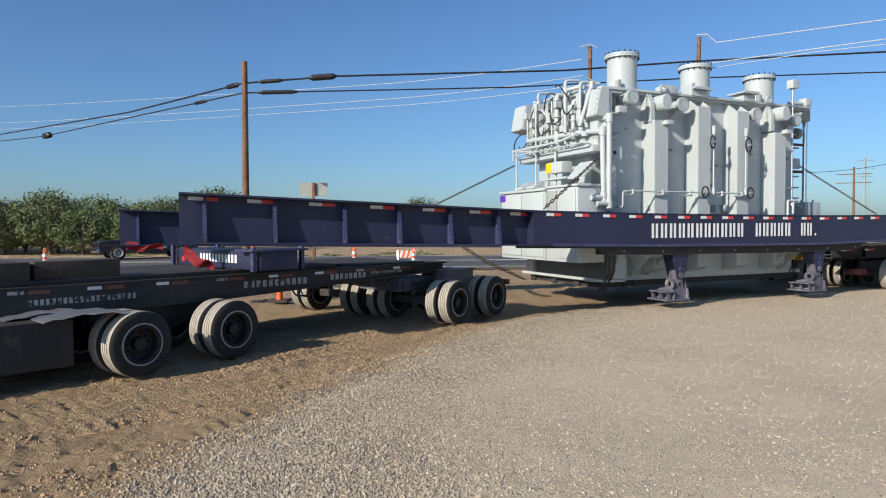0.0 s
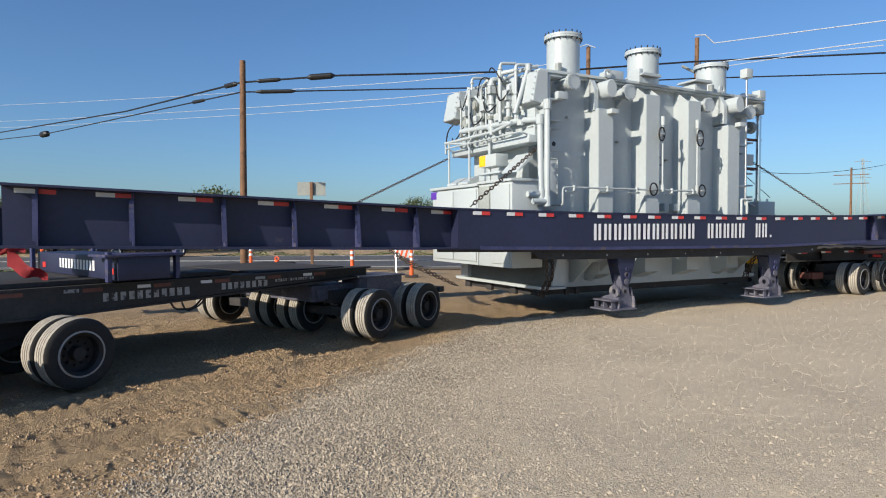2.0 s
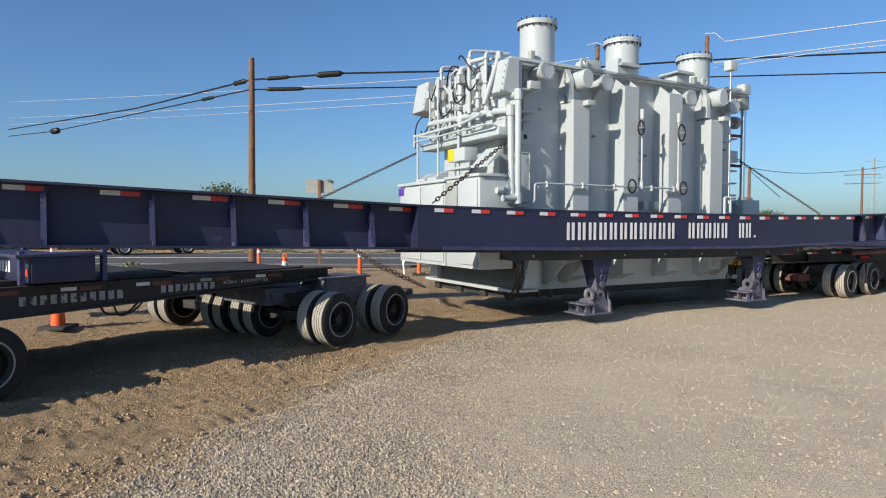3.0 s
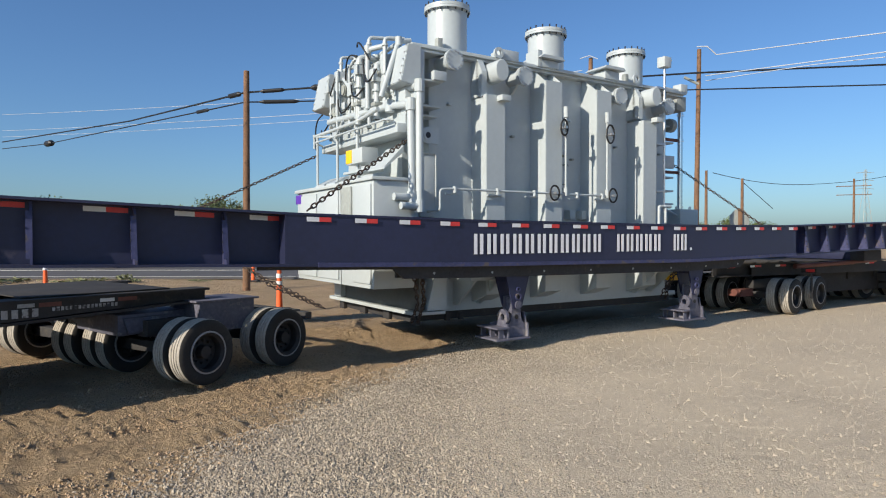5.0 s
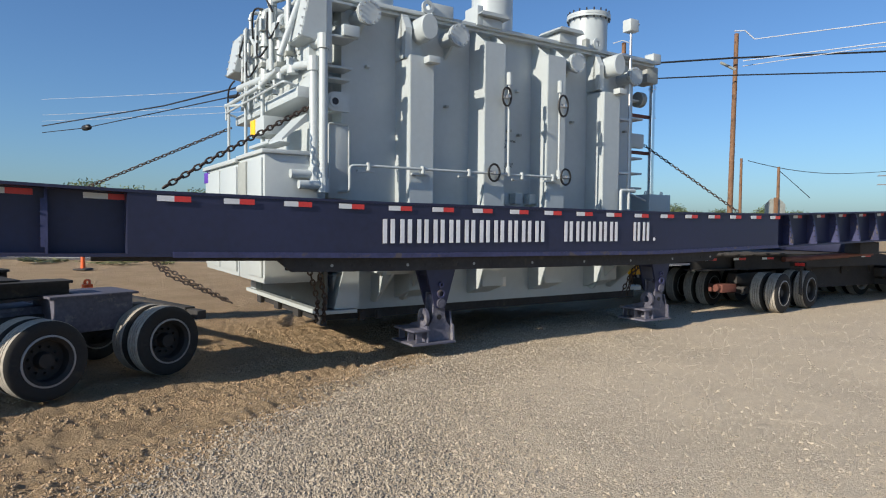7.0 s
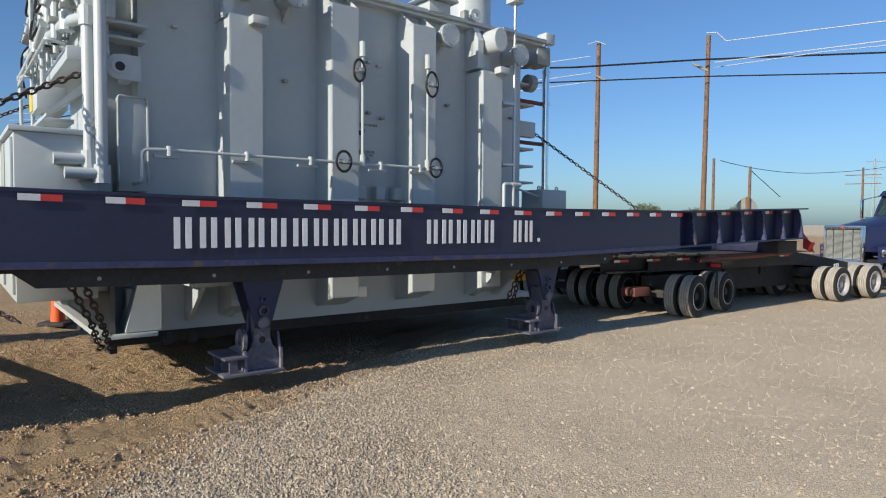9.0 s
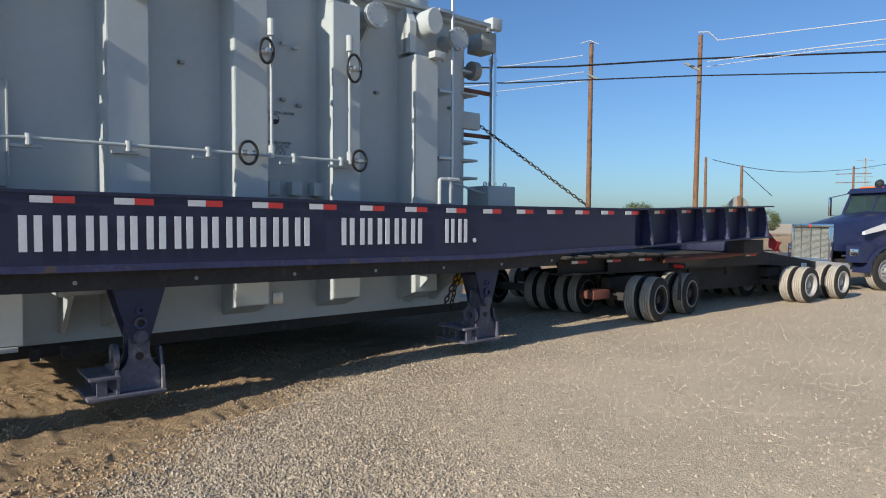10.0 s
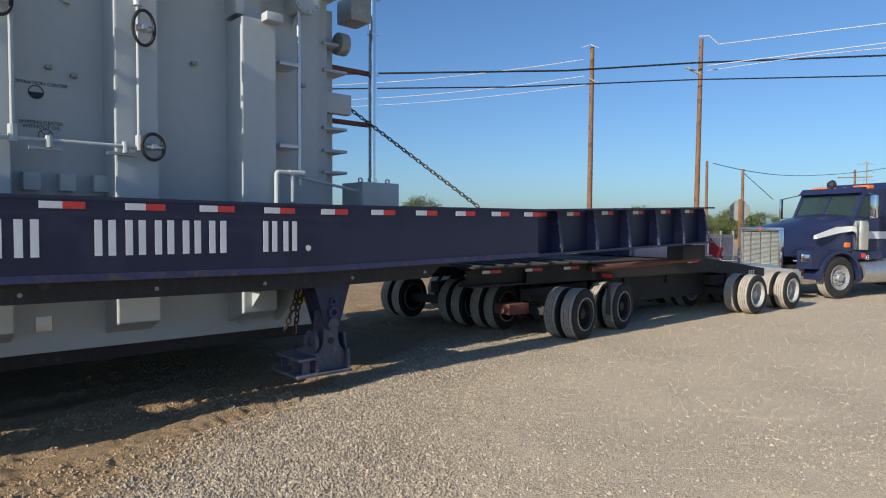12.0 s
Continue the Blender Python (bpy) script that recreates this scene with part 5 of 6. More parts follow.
def rear_dolly():
    dl = tagged(new("rear_dolly"), "black steel rear dolly on wide dual tyre axles under the girders", "dolly", group="transport dollies")
    ms, mw = wheel_meshes(False), wheel_meshes(True)
    bogie(dl, ms, (0.0, 1.30), rear_at, 13.0)
    bogie(dl, mw, (4.95, 6.35), rear_at)
    for y in (0.75, 2.75):
        bm = bmesh.new()
        ibeam(bm, -1.6, 4.4, y, 0.80, 1.08, 0.3)
        box(bm, -0.5, 4.4, y - 0.004, y + 0.02, 0.82, 1.06)
        prism(bm, [(4.4, 0.80), (4.4, 1.08), (6.6, 0.80), (6.6, 0.62)], "y", y, y + 0.3)
        b = part("spine_beam", bm, BLACKFRAME, dl)
        if y < 1:
            for k in range(7):
                x = -1.4 + 0.85 * k
                bm = bmesh.new()
                box(bm, x, x + 0.15, y - 0.012, y - 0.006, 1.0, 1.045)
                part("white_reflector", bm, TAPEW, b)
                bm = bmesh.new()
                box(bm, x + 0.16, x + 0.36, y - 0.012, y - 0.006, 1.0, 1.045)
                part("red_reflector", bm, TAPER, b)
    bm = bmesh.new()
    box(bm, -1.7, 1.0, 0.55, 3.6, 1.09, 1.115, 0.005)
    box(bm, 1.0, 5.0, 0.75, 3.1, 1.085, 1.10, 0.005)
    part("deck_plate", bm, DECK, dl, "worn steel deck plate")
    for k in range(6):
        bm = bmesh.new()
        x = -1.65 + 0.45 * k
        box(bm, x, x + 0.08, 0.5, 3.6, 1.115, 1.14, 0.004)
        part("deck_rib", bm, BLACKFRAME, dl)
    bm = bmesh.new()
    tube(bm, [(0.8, 0.62, 1.0), (3.0, 0.62, 1.06)], 0.055, 12)
    tube(bm, [(3.0, 0.62, 1.06), (3.9, 0.62, 1.08)], 0.038, 12)
    part("ram", bm, RUST, dl, "rust-brown hydraulic ram")
    bm = bmesh.new()
    box(bm, -0.90, -0.5, 0.70, 1.05, 0.36, 0.52, 0.01)
    cyl(bm, (-0.98, 0.8, 0.45), (-0.90, 0.8, 0.45), 0.07, seg=14)
    part("end_beam", bm, RUST, dl, "red-brown bogie end beam")
    bm = bmesh.new()
    box(bm, 2.95, 3.5, 0.4, 4.4, 1.12, 1.35, 0.01)
    bo = part("bolster", bm, NAVY, dl, "navy bolster beam")
    for y in (0.3, 3.9):
        bm = bmesh.new()
        box(bm, 2.9, 3.6, y, y + 0.35, 1.1, 1.36, 0.02)
        part("turntable_block", bm, BLACKFRAME, bo)
    bm = bmesh.new()
    prism(bm, [(0.58, 0.34), (0.68, 0.30), (0.66, 0.85), (0.61, 0.85)], "y", 0.10, 0.115)
    box(bm, 0.62, 0.66, 0.0, 0.35, 0.88, 0.98, 0.004)
    part("mud_flap", bm, RUBBER, dl)
    bm = bmesh.new()
    box(bm, 0.60, 0.615, 0.02, 0.22, 0.90, 0.96)
    part("red_reflector", bm, TAPER, dl)
    for x in (2.2, 3.5, 4.6):
        bm = bmesh.new()
        box(bm, x, x + 0.2, 1.05, 2.8, 0.6, 1.05, 0.01)
        part("cross_member", bm, BLACKFRAME, dl)
    bm = bmesh.new()
    box(bm, 5.2, 6.1, 0.8, 3.1, 0.45, 0.82, 0.01)
    # added block that stops daylight and darkens the space between the wheels
    box(bm, 1.7, 5.2, 1.1, 2.75, 0.30, 0.80, 0.01)
    box(bm, 6.8, 7.35, 1.9, 2.2, 0.5, 0.62, 0.01)
    part("drawbar_and_shade_block", bm, BLACKFRAME, dl)
    bars(dl, 5.95, 6.2, 0.68, 0.78, 3, 0.745, WHITE)
    return dl


# ---- the push truck ----
def push_truck():
    tk = tagged(new("push_truck"), "dark blue long-nosed truck tractor with white stripe and amber roof lamps", "truck")
    W = 2.46
    bm = bmesh.new()
    sec = [(0.32, 1.00, 0.66, 1.98, 1.66), (0.9, 0.98, 0.54, 1.70, 1.75), (1.5, 0.96, 0.45, 2.10, 1.86), (2.25, 0.94, 0.36, 2.24, 2.0)]
    rings = []
    for x, z0, y0, _, z1 in sec:
        y1 = W - y0
        rings.append([bm.verts.new(p) for p in ((x, y0, z0), (x, y0 - 0.02, z1 - 0.22), (x, y0 + 0.05, z1 - 0.07), (x, y0 + 0.2, z1), (x, W / 2, z1 + 0.05), (x, y1 - 0.2, z1), (x, y1 - 0.05, z1 - 0.07), (x, y1 + 0.02, z1 - 0.22), (x, y1, z0))])
    for a, b in zip(rings, rings[1:]):
        for k in range(8):
            bm.faces.new((a[k], a[k + 1], b[k + 1], b[k]))
    bm.faces.new(rings[0][::-1])
    bm.faces.new(rings[-1])
    hood = part("hood", bm, TRUCKBLUE, tk, "dusty dark blue hood")
    for y, s in ((0.45, 1), (W - 0.45, -1)):
        bm = bmesh.new()
        prism(bm, [(1.0, 1.42), (1.75, 1.56), (2.3, 1.62), (2.3, 1.74), (1.7, 1.70), (1.0, 1.50)], "y", y - 0.06 * s - 0.10, y - 0.06 * s - 0.02)
        part("white_stripe", bm, PICKWHITE, hood)
    # radiator shell, grille bars, bumper
    bm = bmesh.new()
    y0, y1 = 0.62, W - 0.62
    box(bm, 0.22, 0.34, y0, y0 + 0.05, 0.72, 1.66, 0.02)
    box(bm, 0.22, 0.34, y1 - 0.05, y1, 0.72, 1.66, 0.02)
    box(bm, 0.22, 0.34, y0, y1, 1.60, 1.69, 0.02)
    box(bm, 0.22, 0.34, y0, y1, 0.70, 0.78, 0.02)
    shell = part("radiator_shell", bm, CHROME, tk)
    bm = bmesh.new()
    box(bm, 0.30, 0.33, y0 + 0.05, y1 - 0.05, 0.75, 1.62)
    part("radiator_mesh", bm, DECK, shell)
    for k in range(26):
        bm = bmesh.new()
        z = 0.79 + 0.0315 * k
        box(bm, 0.275, 0.30, y0 + 0.06, y1 - 0.06, z, z + 0.019)
        part("grille_slat", bm, GREYDARK, shell)
    for k in range(3):
        bm = bmesh.new()
        y = y0 + (y1 - y0) * (k + 1) / 4
        box(bm, 0.255, 0.28, y - 0.016, y + 0.016, 0.76, 1.62)
        part("grille_bar", bm, CHROME, shell)
    bm = bmesh.new()
    box(bm, 0.215, 0.25, W / 2 - 0.03, W / 2 + 0.03, 1.60, 1.69, 0.015)
    part("hood_badge", bm, TAPER, shell)
    bm = bmesh.new()
    prism(bm, [(0.0, 0.42), (0.30, 0.42), (0.30, 0.72), (0.0, 0.72)], "y", 0.05, W - 0.16)
    bmesh.ops.bevel(bm, geom=list(bm.edges), offset=0.05, segments=3, affect="EDGES")
    bump = part("bumper", bm, SILVER, tk, "chrome front bumper")
    words("93", 0.2, INK, pose(-0.004, 0.38, 0.58, 90, 0, -90), bump, "fleet_number")
    # fenders with lamps
    for y, s in ((0.0, 1), (W - 0.58, -1)):
        bm = bmesh.new()
        out, inn = [], []
        for k in range(13):
            a = radians(-8 + 16 * k)
            out.append((1.48 + 0.68 * math.cos(a), 0.50 + 0.66 * math.sin(a)))
            inn.append((1.48 + 0.60 * math.cos(a), 0.50 + 0.58 * math.sin(a)))
        prism(bm, out + inn[::-1], "y", y, y + 0.46)
        prism(bm, [(0.58, 0.72), (0.86, 0.72), (1.15, 1.12), (0.9, 1.22), (0.58, 1.14)], "y", y + 0.05 if s > 0 else y, y + 0.46 if s > 0 else y + 0.41)
        f = part("fender", bm, TRUCKBLUE, tk)
        bm = bmesh.new()
        box(bm, 0.56, 0.585, y + 0.10, y + 0.36, 0.88, 1.06, 0.01)
        part("headlight", bm, CHROME, f, "rectangular headlight")
        bm = bmesh.new()
        box(bm, 1.6, 1.76, y + (0.0 if s > 0 else 0.40), y + (0.06 if s > 0 else 0.46), 1.22, 1.34, 0.02)
        part("turn_lamp", bm, AMBER, f)
    # cab
    bm = bmesh.new()
    prism(bm, [(2.25, 0.80), (3.55, 0.80), (3.55, 1.96), (2.29, 1.96), (2.25, 1.9)], "y", 0.34, W - 0.34)
    bmesh.ops.bevel(bm, geom=list(bm.edges), offset=0.03, segments=2, affect="EDGES")
    prism(bm, [(2.57, 2.49), (3.55, 2.49), (3.55, 2.67), (2.74, 2.67), (2.62, 2.63)], "y", 0.34, W - 0.34)
    for y0, y1 in ((0.34, 0.42), (W / 2 - 0.025, W / 2 + 0.025), (W - 0.42, W - 0.34)):
        prism(bm, [(2.29, 1.95), (2.38, 1.95), (2.66, 2.50), (2.575, 2.50)], "y", y0, y1)
    for y in (0.34, W - 0.38):
        box(bm, 3.2, 3.55, y, y + 0.04, 1.95, 2.50)
    cb = part("cab", bm, TRUCKBLUE, tk)
    for y in (0.5, W - 0.95):
        bm = bmesh.new()
        box(bm, 3.05, 3.25, y, y + 0.45, 1.7, 2.28, 0.05)
        part("seat_back", bm, BLACK, cb)
    bm = bmesh.new()
    spin(bm, [(0.22, -0.012), (0.22, 0.012), (0.195, 0.012), (0.195, -0.012)], 24, pose(2.62, W - 0.72, 2.02, 0, 0, 90))
    part("steering_wheel", bm, BLACK, cb)
    bm = bmesh.new()
    prism(bm, [(2.315, 1.965), (2.325, 1.965), (2.60, 2.487), (2.59, 2.487)], "y", 0.425, W / 2 - 0.03)
    prism(bm, [(2.315, 1.965), (2.325, 1.965), (2.60, 2.487), (2.59, 2.487)], "y", W / 2 + 0.03, W - 0.425)
    part("windscreen", bm, GLASS, cb, "split tinted windscreen")
    for y in (0.355, W - 0.365):
        bm = bmesh.new()
        prism(bm, [(2.39, 1.962), (3.198, 1.962), (3.198, 2.488), (2.665, 2.488)], "y", y, y + 0.01)
        part("side_window", bm, GLASS, cb)
    bm = bmesh.new()
    prism(bm, [(2.46, 2.56), (2.66, 2.56), (2.74, 2.70), (2.62, 2.71)], "y", 0.36, W - 0.36)
    part("sun_visor", bm, TRUCKBLUE, cb)
    bm = bmesh.new()
    prism(bm, [(3.55, 0.80), (5.0, 0.80), (5.0, 2.85), (3.95, 2.88), (3.55, 2.62)], "y", 0.12, W - 0.12)
    bmesh.ops.bevel(bm, geom=list(bm.edges), offset=0.06, segments=2, affect="EDGES")
    sl = part("sleeper", bm, TRUCKBLUE, tk)
    bm = bmesh.new()
    box(bm, 2.3, 3.5, 0.325, 0.335, 1.42, 1.60)
    box(bm, 3.62, 4.9, 0.105, 0.115, 1.42, 1.60)
    part("white_stripe", bm, PICKWHITE, sl)
    for y in (0.55, 0.95, 1.23, 1.5, 1.9):
        bm = bmesh.new()
        cyl(bm, (2.74, y, 2.66), (2.74, y, 2.73), 0.05, 0.03, 12)
        part("marker_lamp", bm, AMBER, cb)
    for y in (0.45, 1.65):
        bm = bmesh.new()
        box(bm, 2.9, 3.12, y, y + 0.42, 2.66, 2.77, 0.03)
        part("beacon_bar", bm, AMBER, cb, "amber warning beacon")
    bm = bmesh.new()
    spin(bm, [(0.0, 0.0), (0.11, -0.02), (0.13, -0.06), (0.10, 0.02), (0.0, 0.05)], 20, pose(2.85, 1.45, 2.82, 0, 0, 90), closed=False)
    part("horn", bm, INK, cb)
    for y, s in ((-0.22, 1), (W + 0.02, -1)):
        bm = bmesh.new()
        box(bm, 2.28, 2.36, y, y + (0.16 if s > 0 else 0.07), 1.92, 2.48, 0.03)
        tube(bm, [(2.35, y + 0.08, 2.46), (2.6, y + 0.45 * s + 0.05, 2.58)], 0.014, 8)
        tube(bm, [(2.35, y + 0.08, 1.94), (2.5, y + 0.45 * s + 0.05, 1.9)], 0.014, 8)
        part("mirror", bm, CHROME, tk, "chrome door mirror on tubes")
    bm = bmesh.new()
    cyl(bm, (2.26, 0.14, 1.16), (2.26, 0.14, 1.80), 0.17, seg=28)
    cyl(bm, (2.26, 0.14, 1.80), (2.26, 0.14, 1.86), 0.15, seg=28)
    cyl(bm, (2.26, 0.14, 1.4), (2.26, 0.14, 1.43), 0.178, seg=28)
    part("air_cleaner", bm, CHROME, tk, "polished round air cleaner")
    for y in (0.1, W - 0.1):
        bm = bmesh.new()
        tube(bm, [(3.62, y, 0.9), (3.62, y, 2.9)], 0.03, 16)
        part("grab_rail", bm, CHROME, tk)
    bm = bmesh.new()
    cyl(bm, (2.3, 0.32, 0.62), (4.0, 0.32, 0.62), 0.30, seg=28)
    part("fuel_tank", bm, STEEL, tk)
    bm = bmesh.new()
    box(bm, 1.98, 2.95, 0.08, 0.5, 0.92, 1.12, 0.02)
    sb = part("step_box", bm, TRUCKBLUE, tk)
    words("93", 0.16, WHITE, pose(2.42, 0.076, 0.96, 90, 0, 0), sb, "fleet_number")
    bm = bmesh.new()
    box(bm, 2.22, 2.36, 0.070, 0.076, 0.96, 1.07)
    part("door_decal", bm, TAPER, sb)
    bm = bmesh.new()
    box(bm, 0.3, 8.0, 0.75, 1.0, 0.5, 0.78, 0.01)
    box(bm, 0.3, 8.0, 1.46, 1.7, 0.5, 0.78, 0.01)
    part("frame_rail", bm, BLACKFRAME, tk)
    ms = wheel_meshes(False)
    k = 0.50 / TYRE_R
    for x, y, single in ((1.48, 0.02, True), (1.48, W - 0.30, True), (6.0, 0.0, False), (6.0, W - 0.55, False), (7.3, 0.0, False), (7.3, W - 0.55, False)):
        w = new("wheel")
        w.parent, w.matrix_basis = tk, pose(x, y, 0.50)
        big = Matrix.Diagonal((k, k if not single else 1.15, k, 1))
        for u in ((0.0,) if single else (0.0, 0.29)):
            share("tyre", ms["tyre"], w, pose(0, 0.14 + u, 0) @ big)
        bm = bmesh.new()
        spin(bm, [(0.0, 0.05), (0.16, 0.05), (0.20, 0.08), (0.27, 0.02), (0.30, 0.0), (0.30, 0.20), (0.0, 0.20)], 30, closed=False)
        cyl(bm, (0, 0.06, 0), (0, -0.02, 0), 0.10, 0.08, 20)
        bolts(bm, (0, 0.06, 0), 0.16, 10, 0.018, "y", 0.05)
        part("rim", bm, SILVER if single else RIM, w)
        WHEELS.append((w, truck_at, (x, y, 0.50), 0.0))
    return tk


# ---- along the road ----
def utility_pole(x, y, h, r, label, lean=0.0, arms=()):
    p = tagged(new("utility_pole"), label, "utility pole", group="utility poles")
    p.matrix_basis = pose(x, y, 0, 0, lean, 0)
    bm = bmesh.new()
    cyl(bm, (0, 0, -0.3), (0, 0, h), r, r * 0.72, 14)
    part("pole", bm, WOOD, p)
    for z, L, a in arms:
        bm = bmesh.new()
        c, s = math.cos(radians(a)), math.sin(radians(a))
        tube(bm, [(-L * c, -L * s, z), (L * c, L * s, z)], 0.06, 6)
        part("crossarm", bm, WOOD, p)
        for u in (-0.9, 0.0, 0.9):
            bm = bmesh.new()
            cyl(bm, (u * L * c, u * L * s, z + 0.05), (u * L * c, u * L * s, z + 0.25), 0.05, 0.03, 8)
            part("insulator", bm, GREYDARK, p)
    return p


def cable(points, r, material, label, sag=0.0):
    bm = bmesh.new()
    path = []
    for a, b in zip(points, points[1:]):
        a, b = Vector(a), Vector(b)
        for i in range(13):
            t = i / 12
            q = a + (b - a) * t
            q.z -= sag * min(1, (b - a).length / 12) * 4 * t * (1 - t)
            if not path or (q - path[-1]).length > 1e-4:
                path.append(q)
    tube(bm, path, r, 6)
    return tagged(new("overhead_cable", finish(bm, "overhead_cable", material)), label, "cable", group="overhead cables")


def splice(p, q, r):
    bm = bmesh.new()
    p, q = Vector(p), Vector(q)
    cyl(bm, p, q, r, seg=12)
    cyl(bm, p - (q - p) * 0.18, p, r * 0.4, r, 12)
    cyl(bm, q, q + (q - p) * 0.18, r, r * 0.4, 12)
    return tagged(new("cable_splice", finish(bm, "cable_splice", BLACK)), "black splice case hanging on the cable", "cable splice", group="cable splices")


def at(az, el, dist):
    """A point seen from the standpoint at an azimuth and elevation in degrees, that many metres off."""
    return (math.sin(radians(az)) * dist, math.cos(radians(az)) * dist, EYE + math.tan(radians(el)) * dist)


def tree(seed, trunk_h, spread, height, leaf, count, leaf_size):
    """An orchard tree: forked trunk and a ragged crown of leaf clumps on limbs."""
    rng = random.Random(seed)
    t = new("orchard_tree")
    bm = bmesh.new()
    cyl(bm, (0, 0, -0.1), (0, 0, trunk_h), 0.14, 0.10, 10)
    tips = []
    for k in range(7):
        a = 6.283 * k / 7 + rng.uniform(-0.3, 0.3)
        e = Vector((math.cos(a) * spread * rng.uniform(0.45, 0.8), math.sin(a) * spread * rng.uniform(0.45, 0.8), rng.uniform(0.55, 0.92) * height))
        mid = Vector((e.x * 0.4, e.y * 0.4, trunk_h + (e.z - trunk_h) * 0.6))
        tube(bm, [(0, 0, trunk_h - 0.1), mid, e], 0.045, 5)
        tips += [mid, e, (mid + e) / 2]
    part("trunk", bm, BARK, t)
    rg = np.random.default_rng(seed)
    n = count
    u = rg.normal(size=(n, 3))
    u /= np.linalg.norm(u, axis=1)[:, None]
    rad = rg.uniform(0.45, 1.0, n) ** 0.5
    c = u * rad[:, None] * (spread, spread, (height - trunk_h * 0.4) / 2)
    c[:, 2] += (height + trunk_h * 0.4) / 2
    lump = np.array([noise.noise((p[0] * 1.1 + seed, p[1] * 1.1, p[2] * 1.1)) for p in c])
    c = c[lump > -0.12]
    c *= 1 + 0.045 * rg.normal(size=(len(c), 1))
    c[:, 2] = np.maximum(c[:, 2], trunk_h * 0.35)
    n = len(c)
    s = leaf_size * rg.uniform(0.6, 1.3, n)[:, None]
    e1 = rg.normal(size=(n, 3))
    e1 /= np.linalg.norm(e1, axis=1)[:, None]
    e2 = np.cross(e1, rg.normal(size=(n, 3)))
    e2 /= np.linalg.norm(e2, axis=1)[:, None]
    V = np.stack([c - e1 * s, c + e2 * s * 0.45, c + e1 * s, c - e2 * s * 0.45], 1).reshape(-1, 3)
    F = np.arange(4 * n).reshape(n, 4)
    me = bpy.data.meshes.new("crown")
    me.from_pydata(V.tolist(), [], F.tolist())
    me.materials.append(leaf)
    share("crown", me, t, Matrix())
    return t


def orchard():
    protos = [tagged(tree(11 + k, 0.7, 2.0, 3.45 + 0.2 * k, LEAF, 9000, 0.092), "leafy green orchard tree at the roadside", "tree", group="orchard trees") for k in range(3)]
    rng = random.Random(8)
    k = 0
    for row, y in enumerate((42.0, 46.5, 51.5)):
        for i in range(18 if row < 2 else 14):
            x = -58 + 2.9 * i + rng.uniform(-0.4, 0.4) + row * 1.2
            if x > -14.5:
                continue
            m = pose(x, y + rng.uniform(-0.5, 0.5), 0, 0, 0, rng.uniform(0, 360))
            if k < 3:
                protos[k].matrix_basis = m
            else:
                o = copy_thing(protos[k % 3], m)
                s = rng.uniform(0.85, 1.15)
                o.scale = (s, s, s * rng.uniform(0.9, 1.08))
            k += 1
    # lower, sparser trees farther along the road
    for i in range(26):
        x = -13 + 2.3 * i + rng.uniform(-0.8, 0.8)
        o = copy_thing(protos[i % 3], pose(x, 62 + rng.uniform(-3, 6) + i * 1.2, 0, 0, 0, rng.uniform(0, 360)))
        s = rng.uniform(0.3, 0.52) if x < 24 else rng.uniform(0.8, 1.15)
        o.scale = (s * 1.2, s * 1.2, s)
    tall = copy_thing(protos[1], pose(-2.2, 66, 0, 0, 0, 70))
    tall.scale = (1.2, 1.2, 1.26)
    base = tagged(tree(40, 0.03, 0.6, 0.4, LEAFDRY, 900, 0.06), "low dry roadside weeds", "weeds", group="roadside weeds")
    base.name = "roadside_weed"
    for c in [c for c in base.children if c.name.startswith("trunk")]:
        bpy.data.objects.remove(c)
    base.matrix_basis = pose(-11.5, 23.7, 0)
    for x, y, s in ((-14.0, 24.0, 1.3), (-16, 24.6, 1.5), (-9.0, 24.2, 0.5), (-8.2, 37.8, 1.3), (-6.5, 38.2, 1.2), (-4.5, 38.0, 1.4), (-2.5, 38.3, 1.1), (-0.5, 38, 1.3), (-11, 38, 1.2), (-13, 38, 1.4), (-15.5, 38, 1.2), (-18, 38, 1.0), (-20.5, 24.4, 1.4)):
        o = copy_thing(base, pose(x, y, 0, 0, 0, x * 40))
        o.scale = (s * 2.2, s * 1.3, s * 0.55)


def delineator(x, y, h, base_block, label):
    d = tagged(new("traffic_post"), label, "traffic post", group="orange traffic posts")
    d.matrix_basis = pose(x, y, 0.0)
    bm = bmesh.new()
    cyl(bm, (0, 0, 0.04), (0, 0, h), 0.075 if h > 0.7 else 0.11, 0.05 if h > 0.7 else 0.085, 16)
    part("post", bm, ORANGE, d)
    for z in ((0.62, 0.8) if h > 0.7 else ()):
        bm = bmesh.new()
        cyl(bm, (0, 0, h * z), (0, 0, h * (z + 0.1)), 0.07, 0.066, 16)
        part("white_band", bm, TAPEW, d)
    bm = bmesh.new()
    spin(bm, [(0.055, -0.02), (0.055, 0.02), (0.03, 0.02), (0.03, -0.02)], 14, pose(0, 0, h + 0.03))
    part("handle", bm, ORANGE, d)
    bm = bmesh.new()
    box(bm, -0.22, 0.22, -0.22, 0.22, 0.0, 0.06, 0.02)
    part("base", bm, BLACKFRAME if base_block else TIMBER, d)
    return d


